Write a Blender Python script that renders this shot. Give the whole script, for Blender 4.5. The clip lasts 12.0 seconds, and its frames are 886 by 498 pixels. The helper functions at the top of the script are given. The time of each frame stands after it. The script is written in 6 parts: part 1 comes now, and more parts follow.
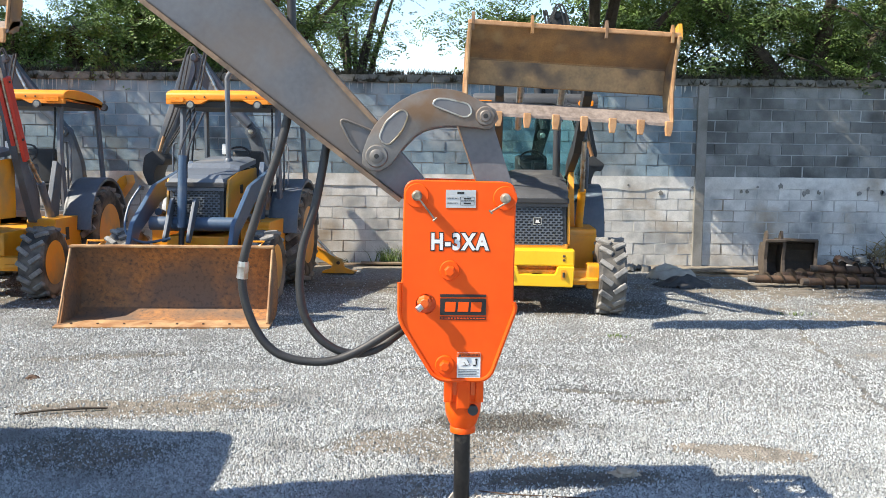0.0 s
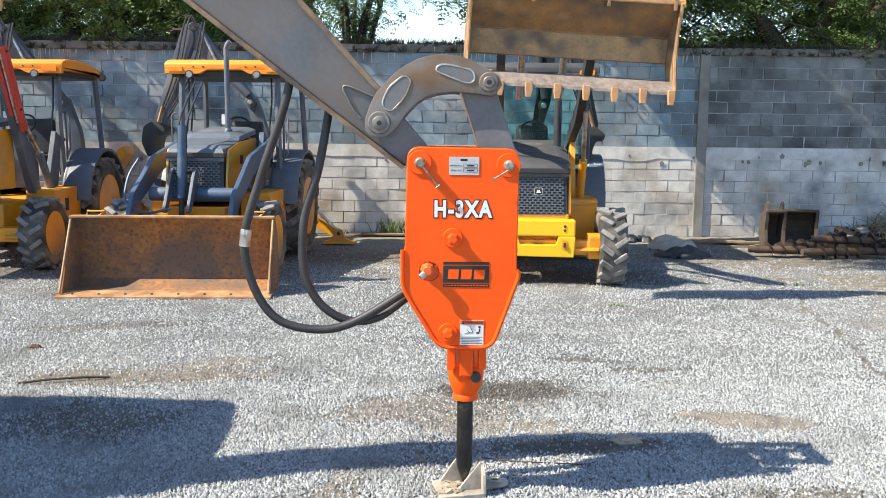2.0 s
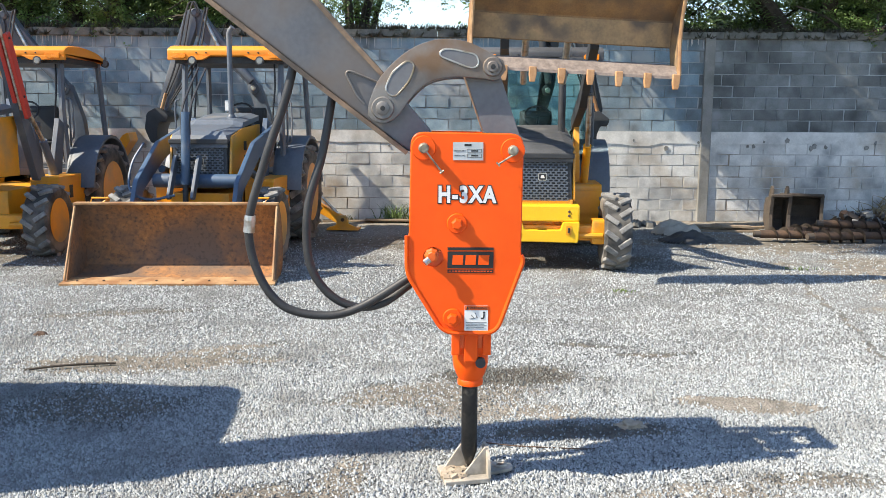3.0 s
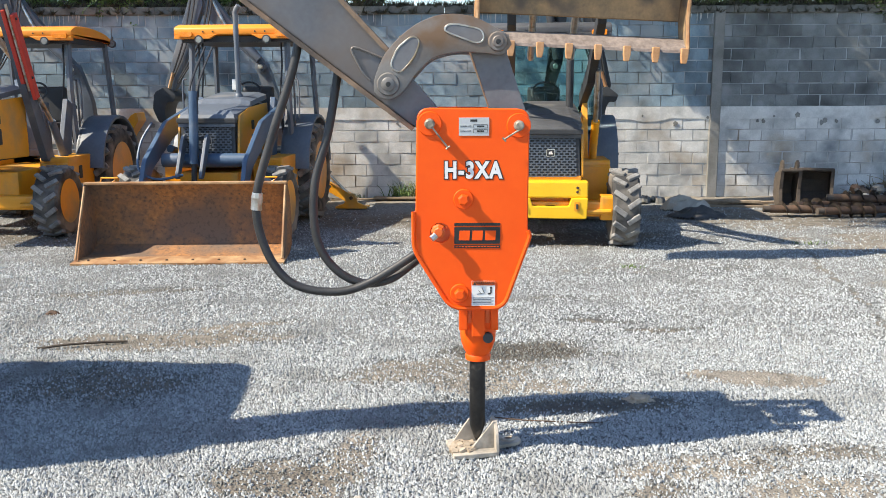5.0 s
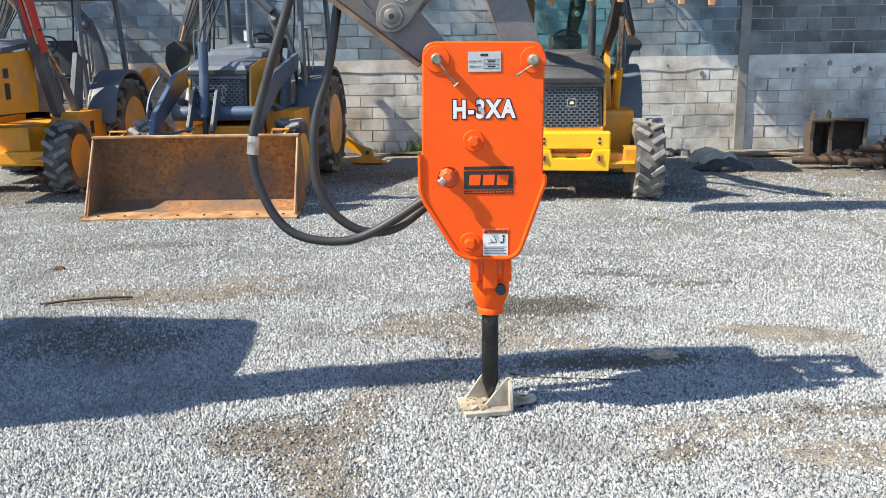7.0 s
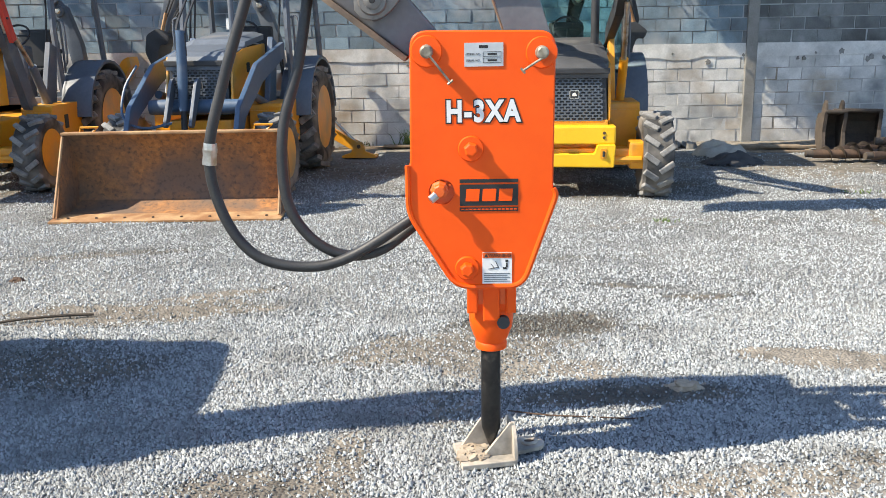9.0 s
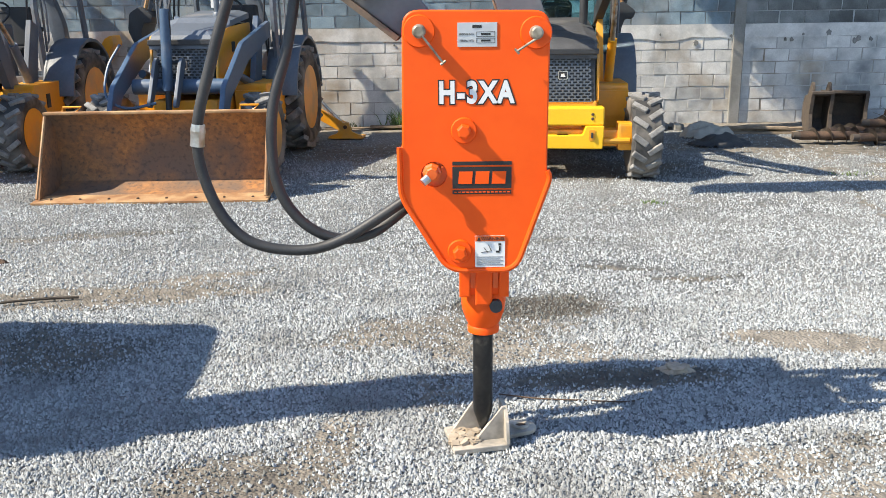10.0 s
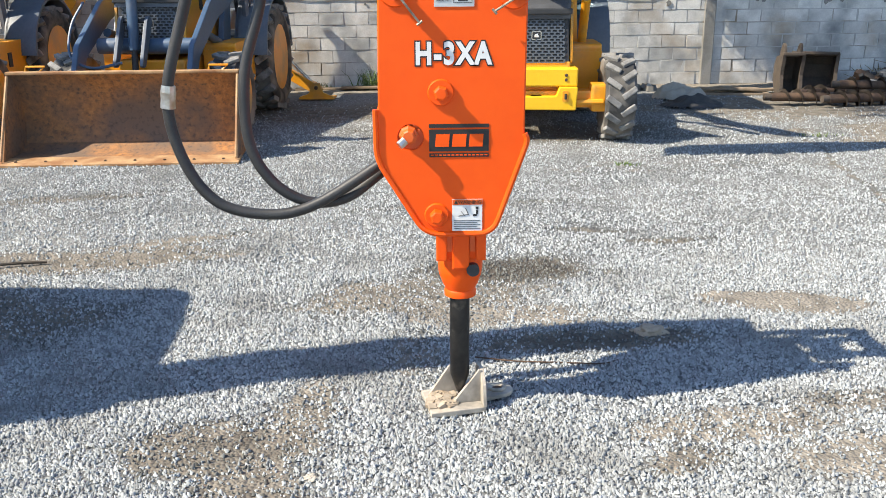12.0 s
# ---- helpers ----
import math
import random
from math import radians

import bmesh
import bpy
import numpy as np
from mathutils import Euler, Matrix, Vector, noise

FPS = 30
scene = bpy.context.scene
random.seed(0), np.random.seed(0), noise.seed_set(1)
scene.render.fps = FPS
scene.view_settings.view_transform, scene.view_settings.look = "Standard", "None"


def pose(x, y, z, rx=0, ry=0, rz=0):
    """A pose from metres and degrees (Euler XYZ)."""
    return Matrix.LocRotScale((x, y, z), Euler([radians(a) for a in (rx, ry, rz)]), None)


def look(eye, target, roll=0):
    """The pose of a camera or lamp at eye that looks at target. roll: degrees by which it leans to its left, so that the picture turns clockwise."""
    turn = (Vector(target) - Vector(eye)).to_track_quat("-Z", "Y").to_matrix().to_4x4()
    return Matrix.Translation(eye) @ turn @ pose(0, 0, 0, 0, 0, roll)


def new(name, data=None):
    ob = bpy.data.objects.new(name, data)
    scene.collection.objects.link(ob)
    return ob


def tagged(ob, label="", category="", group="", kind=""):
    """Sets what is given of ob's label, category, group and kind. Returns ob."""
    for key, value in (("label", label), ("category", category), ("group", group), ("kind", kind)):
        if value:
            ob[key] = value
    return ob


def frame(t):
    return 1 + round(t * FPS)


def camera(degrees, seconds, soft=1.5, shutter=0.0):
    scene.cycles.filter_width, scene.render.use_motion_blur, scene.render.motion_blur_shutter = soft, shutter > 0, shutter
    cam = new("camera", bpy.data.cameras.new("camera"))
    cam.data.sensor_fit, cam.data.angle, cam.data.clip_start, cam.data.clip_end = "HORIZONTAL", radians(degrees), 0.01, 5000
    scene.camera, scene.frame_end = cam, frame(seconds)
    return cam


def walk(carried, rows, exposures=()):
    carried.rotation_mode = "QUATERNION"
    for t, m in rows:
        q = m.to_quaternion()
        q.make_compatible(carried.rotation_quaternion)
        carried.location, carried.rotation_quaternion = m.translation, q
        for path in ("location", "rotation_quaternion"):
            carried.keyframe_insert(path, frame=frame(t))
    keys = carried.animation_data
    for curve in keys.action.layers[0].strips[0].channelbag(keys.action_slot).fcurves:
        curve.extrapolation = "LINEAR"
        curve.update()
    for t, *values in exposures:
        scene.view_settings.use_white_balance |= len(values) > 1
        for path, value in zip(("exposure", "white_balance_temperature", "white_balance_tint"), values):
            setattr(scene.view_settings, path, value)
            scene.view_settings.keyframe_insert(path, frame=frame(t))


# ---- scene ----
cam = camera(53.68, 12.0, soft=0.5)
PATH = [
    (0, (0.000, -0.239, 1.946), (0.024, 1.749, 1.732), 0.59),
    (0.5, (-0.010, -0.216, 1.955), (0.016, 1.771, 1.735), 0.60),
    (1, (-0.015, -0.210, 1.944), (0.012, 1.777, 1.720), 0.60),
    (1.5, (-0.020, -0.213, 1.937), (0.010, 1.770, 1.682), 0.65),
    (2, (-0.018, -0.230, 1.921), (0.008, 1.751, 1.644), 0.56),
    (2.5, (-0.014, -0.227, 1.926), (0.008, 1.751, 1.631), 0.46),
    (3, (-0.019, -0.224, 1.919), (-0.002, 1.752, 1.610), 0.33),
    (5, (-0.005, -0.240, 1.909), (-0.010, 1.728, 1.551), -0.23),
    (5.5, (-0.004, -0.221, 1.882), (-0.022, 1.740, 1.492), -0.23),
    (6, (0.016, -0.178, 1.854), (-0.021, 1.777, 1.431), -0.29),
    (6.5, (0.073, -0.110, 1.791), (0.019, 1.842, 1.360), -0.49),
    (8.3, (-0.009, 0.509, 1.827), (-0.057, 2.444, 1.326), -1.46),
    (8.5, (0.008, 0.571, 1.819), (-0.043, 2.511, 1.337), -1.39),
    (9, (0.056, 0.670, 1.807), (0.007, 2.612, 1.332), -0.97),
    (9.5, (0.046, 0.701, 1.808), (0.017, 2.638, 1.311), -0.77),
    (10, (0.028, 0.711, 1.807), (0.012, 2.643, 1.289), -0.71),
    (10.5, (0.025, 0.717, 1.806), (0.018, 2.644, 1.272), -0.71),
    (11, (0.028, 0.735, 1.810), (0.030, 2.661, 1.274), -0.72),
    (11.5, (0.025, 0.735, 1.809), (0.064, 2.674, 1.319), -0.49),
    (12, (0.007, 0.738, 1.809), (0.055, 2.644, 1.206), -0.39),
]
walk(cam, [(t, look(eye, target, roll)) for t, eye, target, roll in PATH], [(0, 1.12), (3, 1.07), (6, 1.0), (9, 1.05), (12, 1.04)])


# ---- light ----
SUN_ELEV, SUN_TURN = 45.5, 16.0      # degrees above the ground; the shadows run along +x and a little away
away = Vector((math.cos(radians(SUN_TURN)) * math.cos(radians(SUN_ELEV)), math.sin(radians(SUN_TURN)) * math.cos(radians(SUN_ELEV)), -math.sin(radians(SUN_ELEV))))
sun = new("sun", bpy.data.lights.new("sun", "SUN"))
sun.data.energy, sun.data.angle, sun.data.color = 4.75, radians(0.5), (1.0, 0.905, 0.745)
sun.matrix_world = look((-20, -5, 25), Vector((-20, -5, 25)) + away)
world = bpy.data.worlds.new("sky")
scene.world = world
world.use_nodes = True
sky = world.node_tree.nodes.new("ShaderNodeTexSky")
sky.sky_type, sky.sun_disc = "NISHITA", False
sky.sun_elevation, sky.ozone_density, sky.dust_density = radians(SUN_ELEV), 1.6, 0.3
sky.sun_rotation = math.atan2(-away.x, -away.y)
world.node_tree.links.new(sky.outputs["Color"], world.node_tree.nodes["Background"].inputs["Color"])
world.node_tree.nodes["Background"].inputs["Strength"].default_value = 0.138


# ---- materials ----
def surface(name, low, high, size=0.3, rough=0.6, metal=0.0, bump=0.0, grain=60.0, dirt=None, dirt_amount=0.35, dirt_size=1.6, island=False, spread=0.0, coat=0.0, fixed=False, worn=None, worn_amount=0.3, worn_size=3.0):
    """A surface with broad and fine variation: low and high are its two colours, dirt and worn two optional ones that lie in patches."""
    m = bpy.data.materials.new(name)
    m.use_nodes = True
    n, k = m.node_tree.nodes, m.node_tree.links.new
    b = n["Principled BSDF"]
    co = n.new("ShaderNodeNewGeometry").outputs["Position"] if fixed else n.new("ShaderNodeTexCoord").outputs["Object"]

    def noise_of(scale, detail=4.0):
        t = n.new("ShaderNodeTexNoise")
        t.inputs["Scale"].default_value, t.inputs["Detail"].default_value = scale, detail
        k(co, t.inputs["Vector"])
        return t.outputs["Fac"]

    def ramp(fac, a, z):
        r = n.new("ShaderNodeMapRange")
        r.inputs["From Min"].default_value, r.inputs["From Max"].default_value = a, z
        k(fac, r.inputs["Value"])
        return r.outputs["Result"]

    def mixed(fac, a, c):
        x = n.new("ShaderNodeMix")
        x.data_type = "RGBA"
        k(fac, x.inputs["Factor"])
        for s, v in ((x.inputs["A"], a), (x.inputs["B"], c)):
            if isinstance(v, tuple):
                s.default_value = (*v, 1)
            else:
                k(v, s)
        return x.outputs["Result"]

    broad, fine = noise_of(1 / size, 5), noise_of(grain, 3)
    add = n.new("ShaderNodeMath")
    add.operation = "MULTIPLY_ADD"
    k(fine, add.inputs[0])
    add.inputs[1].default_value = 0.45
    k(broad, add.inputs[2])
    fac = ramp(add.outputs[0], 0.45, 1.0)
    col = mixed(fac, low, high)
    if spread:
        if island:
            rnd = n.new("ShaderNodeNewGeometry").outputs["Random Per Island"]
        else:
            rnd = n.new("ShaderNodeObjectInfo").outputs["Random"]
        mr = n.new("ShaderNodeMapRange")
        mr.inputs["To Min"].default_value, mr.inputs["To Max"].default_value = 1 - spread, 1 + spread
        k(rnd, mr.inputs["Value"])
        hsv = n.new("ShaderNodeHueSaturation")
        k(mr.outputs["Result"], hsv.inputs["Value"])
        k(col, hsv.inputs["Color"])
        col = hsv.outputs["Color"]
    if dirt:
        d = ramp(noise_of(dirt_size, 8), 0.62 - dirt_amount * 0.5, 0.78 - dirt_amount * 0.35)
        col = mixed(d, col, dirt)
    if worn:
        w = ramp(noise_of(worn_size, 12), 0.62 - worn_amount * 0.4, 0.86 - worn_amount * 0.4)
        col = mixed(w, col, worn)
    k(col, b.inputs["Base Color"])
    b.inputs["Metallic"].default_value = metal
    r = n.new("ShaderNodeMapRange")
    r.inputs["To Min"].default_value, r.inputs["To Max"].default_value = max(rough - 0.12, 0.05), min(rough + 0.15, 1)
    k(broad, r.inputs["Value"])
    k(r.outputs["Result"], b.inputs["Roughness"])
    b.inputs["Coat Weight"].default_value = coat
    if bump:
        bp = n.new("ShaderNodeBump")
        bp.inputs["Strength"].default_value, bp.inputs["Distance"].default_value = min(1, bump), 0.006
        k(add.outputs[0], bp.inputs["Height"])
        k(bp.outputs["Normal"], b.inputs["Normal"])
    return m


def glass(name, tint):
    m = bpy.data.materials.new(name)
    m.use_nodes = True
    b = m.node_tree.nodes["Principled BSDF"]
    b.inputs["Base Color"].default_value = (*tint, 1)
    b.inputs["Roughness"].default_value, b.inputs["Transmission Weight"].default_value, b.inputs["IOR"].default_value = 0.03, 1.0, 1.1
    return m


ORANGE = surface("orange_paint", (0.80, 0.078, 0.0015), (0.86, 0.098, 0.003), 0.25, 0.46, bump=0.06, grain=25, coat=0.03)
ORANGE.node_tree.nodes["Principled BSDF"].inputs["Specular IOR Level"].default_value = 0.28
# darker orange for inner and small parts; in recesses it stands in for shade
ORANGE_DARK = surface("orange_paint_darker", (0.62, 0.085, 0.005), (0.80, 0.13, 0.01), 0.08, 0.42, bump=0.15, grain=60, coat=0.15)
YELLOW = surface("machine_yellow", (0.72, 0.285, 0.010), (0.82, 0.365, 0.018), 0.4, 0.42, bump=0.05, grain=30, dirt=(0.36, 0.24, 0.09), dirt_amount=0.18, coat=0.1)
YELLOW_NEW = surface("bright_yellow_casting", (0.84, 0.47, 0.008), (0.90, 0.54, 0.014), 0.3, 0.4, bump=0.05, grain=30, coat=0.15)
AMBER_ROOF = surface("roof_yellow", (0.78, 0.235, 0.010), (0.86, 0.31, 0.02), 0.5, 0.5, bump=0.04)
SLATE = surface("slate_grey_paint", (0.072, 0.088, 0.112), (0.118, 0.138, 0.168), 0.3, 0.48, bump=0.05, grain=30, dirt=(0.22, 0.21, 0.2), dirt_amount=0.12)
BLUE = surface("blue_grey_arm_paint", (0.034, 0.066, 0.118), (0.06, 0.105, 0.175), 0.4, 0.45, bump=0.06, grain=30, dirt=(0.17, 0.18, 0.2), dirt_amount=0.12)
DARK = surface("dark_grey_plastic", (0.018, 0.019, 0.022), (0.04, 0.042, 0.046), 0.25, 0.55, bump=0.08, grain=90)
HOODTOP = surface("charcoal_hood", (0.045, 0.046, 0.05), (0.085, 0.086, 0.09), 0.3, 0.55, bump=0.08, grain=90, dirt=(0.2, 0.19, 0.17), dirt_amount=0.1)
RUBBER = surface("tyre_rubber", (0.022, 0.022, 0.022), (0.05, 0.048, 0.046), 0.12, 0.85, bump=0.25, grain=50, dirt=(0.22, 0.2, 0.175), dirt_amount=0.42, dirt_size=3.0)
LUG = surface("worn_tyre_tread", (0.10, 0.098, 0.092), (0.30, 0.29, 0.275), 0.12, 0.9, bump=0.3, grain=50)
HOSE = surface("hose_rubber", (0.016, 0.016, 0.017), (0.04, 0.04, 0.04), 0.1, 0.5, bump=0.2, grain=140)
TOOL = surface("black_steel_chisel", (0.012, 0.012, 0.013), (0.035, 0.034, 0.033), 0.1, 0.42, metal=0.5, bump=0.15, grain=40, dirt=(0.16, 0.14, 0.12), dirt_amount=0.1, dirt_size=9)
RUST = surface("rusty_bucket_steel", (0.19, 0.082, 0.03), (0.52, 0.23, 0.07), 0.06, 0.8, metal=0.0, bump=0.4, grain=70, dirt=(0.15, 0.10, 0.07), dirt_amount=0.48, dirt_size=1.5, worn=(0.085, 0.06, 0.045), worn_amount=0.24, worn_size=24.0)
SCRAP_STEEL = surface("old_brown_grey_steel", (0.042, 0.034, 0.028), (0.10, 0.076, 0.058), 0.15, 0.85, bump=0.4, grain=40)
WEAR_PLATE = surface("scuffed_wear_plate", (0.24, 0.16, 0.085), (0.50, 0.30, 0.14), 0.16, 0.75, bump=0.35, grain=35, dirt=(0.14, 0.10, 0.07), dirt_amount=0.3, dirt_size=3.0)
RUST_EDGE = surface("scraped_brown_edge", (0.17, 0.105, 0.065), (0.34, 0.23, 0.145), 0.07, 0.75, bump=0.4, grain=45, dirt=(0.09, 0.07, 0.055), dirt_amount=0.35, dirt_size=5)
RUST_PALE = surface("pale_worn_edge_steel", (0.30, 0.175, 0.085), (0.52, 0.33, 0.165), 0.1, 0.7, bump=0.3, grain=45, dirt=(0.25, 0.12, 0.05), dirt_amount=0.42, dirt_size=4.0)
RUST_BROWN = surface("brown_bucket_paint", (0.20, 0.10, 0.04), (0.42, 0.22, 0.08), 0.2, 0.75, bump=0.3, grain=60, dirt=(0.11, 0.08, 0.06), dirt_amount=0.45, dirt_size=1.8, worn=(0.40, 0.26, 0.12), worn_amount=0.16, worn_size=3.5)
RUST_DARK = surface("dark_rust", (0.045, 0.028, 0.02), (0.11, 0.065, 0.04), 0.15, 0.85, bump=0.4, grain=40)
GREYSTEEL = surface("grey_arm_paint", (0.10, 0.10, 0.108), (0.17, 0.17, 0.178), 0.3, 0.45, bump=0.1, grain=40, dirt=(0.16, 0.12, 0.09), dirt_amount=0.22)
LINKSTEEL = surface("worn_link_paint", (0.13, 0.122, 0.115), (0.22, 0.205, 0.19), 0.18, 0.5, metal=0.2, bump=0.2, grain=60, dirt=(0.15, 0.09, 0.05), dirt_amount=0.3, dirt_size=4)
STEEL = surface("bright_steel", (0.45, 0.44, 0.42), (0.68, 0.66, 0.62), 0.06, 0.32, metal=0.9, bump=0.15, grain=80, dirt=(0.35, 0.27, 0.18), dirt_amount=0.25, dirt_size=12)
RODSTEEL = surface("zinc_pin_rod", (0.20, 0.175, 0.13), (0.46, 0.42, 0.34), 0.03, 0.5, metal=0.35, bump=0.4, grain=120, dirt=(0.16, 0.13, 0.09), dirt_amount=0.4, dirt_size=30)
DUSTY = surface("dusty_steel_plate", (0.34, 0.29, 0.23), (0.52, 0.46, 0.38), 0.08, 0.85, bump=0.35, grain=45, dirt=(0.22, 0.2, 0.17), dirt_amount=0.35, dirt_size=9)
PLATE = surface("aluminium_name_plate", (0.5, 0.5, 0.5), (0.6, 0.6, 0.6), 0.1, 0.4, metal=0.5)
WHITE = surface("white_decal", (0.66, 0.66, 0.64), (0.72, 0.72, 0.70), 0.1, 0.5)
BLACK = surface("black_decal", (0.012, 0.012, 0.012), (0.02, 0.02, 0.02), 0.1, 0.5)
RED = surface("red_paint", (0.45, 0.03, 0.02), (0.6, 0.06, 0.035), 0.3, 0.5, bump=0.1)
LAMP_AMBER = surface("amber_lens", (0.75, 0.2, 0.01), (0.9, 0.3, 0.02), 0.1, 0.25)
LAMP_CLEAR = surface("lamp_lens", (0.19, 0.19, 0.18), (0.32, 0.32, 0.31), 0.08, 0.2, metal=0.3)
GLASS = glass("cab_glass", (0.66, 0.88, 0.88))
BLOCK_ARGS = dict(size=0.22, rough=0.9, bump=0.6, grain=45, spread=0.3, fixed=True)
BLOCK = surface("grey_block", (0.118, 0.172, 0.212), (0.245, 0.318, 0.362), dirt=(0.33, 0.345, 0.35), dirt_amount=0.24, dirt_size=1.5, worn=(0.095, 0.105, 0.11), worn_amount=0.2, worn_size=2.1, **BLOCK_ARGS)
BLOCK_GRIMY = surface("grimy_grey_block", (0.098, 0.106, 0.106), (0.215, 0.226, 0.224), island=True, dirt=(0.30, 0.31, 0.31), dirt_amount=0.18, dirt_size=1.7, worn=(0.05, 0.052, 0.05), worn_amount=0.32, worn_size=1.4, **BLOCK_ARGS)
# limewash, paler still because sun on the lower wall is put into the colour
BLOCK_LIME = surface("sun_pale_limewash", (0.455, 0.445, 0.42), (0.70, 0.685, 0.65), dirt=(0.30, 0.225, 0.145), dirt_amount=0.2, dirt_size=1.1, worn=(0.20, 0.21, 0.215), worn_amount=0.32, worn_size=1.7, **{**BLOCK_ARGS, "spread": 0.13})
BLOCK_REST = surface("grey_block_far", (0.118, 0.172, 0.212), (0.245, 0.318, 0.362), island=True, dirt=(0.33, 0.345, 0.35), dirt_amount=0.24, dirt_size=1.5, worn=(0.095, 0.105, 0.11), worn_amount=0.2, worn_size=2.1, **BLOCK_ARGS)
BLOCK_LIME_REST = surface("sun_pale_limewash_far", (0.455, 0.445, 0.42), (0.70, 0.685, 0.65), island=True, dirt=(0.30, 0.225, 0.145), dirt_amount=0.2, dirt_size=1.1, worn=(0.20, 0.21, 0.215), worn_amount=0.32, worn_size=1.7, **{**BLOCK_ARGS, "spread": 0.13})
LIME_MORTAR = surface("limewashed_mortar", (0.36, 0.355, 0.34), (0.52, 0.51, 0.49), 0.2, 0.95, bump=0.5, grain=60, dirt=(0.23, 0.19, 0.14), dirt_amount=0.25)
MORTAR = surface("mortar", (0.34, 0.36, 0.37), (0.50, 0.515, 0.52), 0.3, 0.95, bump=0.5, grain=60, dirt=(0.17, 0.172, 0.17), dirt_amount=0.42, dirt_size=1.2)
CONCRETE = surface("cast_concrete", (0.17, 0.165, 0.152), (0.30, 0.29, 0.27), 0.4, 0.9, bump=0.5, grain=40, dirt=(0.14, 0.135, 0.12), dirt_amount=0.35, dirt_size=2.2)
CAPMAT = surface("weathered_wall_cap", (0.10, 0.098, 0.085), (0.22, 0.215, 0.195), 0.2, 0.95, bump=0.6, grain=40, worn=(0.05, 0.05, 0.042), worn_amount=0.4, worn_size=5.0)
BARK = surface("bark", (0.028, 0.021, 0.015), (0.075, 0.06, 0.045), 0.1, 0.95, bump=0.8, grain=30)
LEAF_ARGS = dict(size=0.9, rough=0.6, island=True, spread=0.45)
LEAF = surface("leaf", (0.07, 0.125, 0.024), (0.13, 0.20, 0.045), **LEAF_ARGS)
LEAF_DARK = surface("deep_leaf", (0.05, 0.095, 0.021), (0.105, 0.16, 0.036), **LEAF_ARGS)
SPIKE = surface("spiky_wall_plant", (0.022, 0.024, 0.016), (0.085, 0.083, 0.06), 0.2, 0.8, island=True, spread=0.4)
GRASS = surface("grass_blades", (0.06, 0.11, 0.025), (0.13, 0.18, 0.05), 0.2, 0.7, island=True, spread=0.4)
WOOD = surface("weathered_plank", (0.15, 0.11, 0.075), (0.3, 0.23, 0.16), 0.12, 0.9, bump=0.5, grain=30)
TARP = surface("dark_tarpaulin", (0.03, 0.03, 0.033), (0.07, 0.068, 0.066), 0.15, 0.7, bump=0.3)
SACK = surface("dusty_cement_sack", (0.3, 0.27, 0.22), (0.45, 0.41, 0.35), 0.2, 0.9, bump=0.5)
STONE = surface("gravel_stone", (0.262, 0.278, 0.281), (0.365, 0.382, 0.384), 0.05, 0.9, island=True, spread=0.38, bump=0.3, grain=120, worn=(0.165, 0.167, 0.16), worn_amount=0.26, worn_size=1.5)
DAMP_STONE = surface("damp_gravel_stone", (0.075, 0.077, 0.07), (0.15, 0.15, 0.138), 0.05, 0.7, island=True, spread=0.5, bump=0.3, grain=120)
LEAFDRY = surface("dry_clod", (0.25, 0.195, 0.135), (0.42, 0.35, 0.265), 0.05, 0.95, bump=0.5)


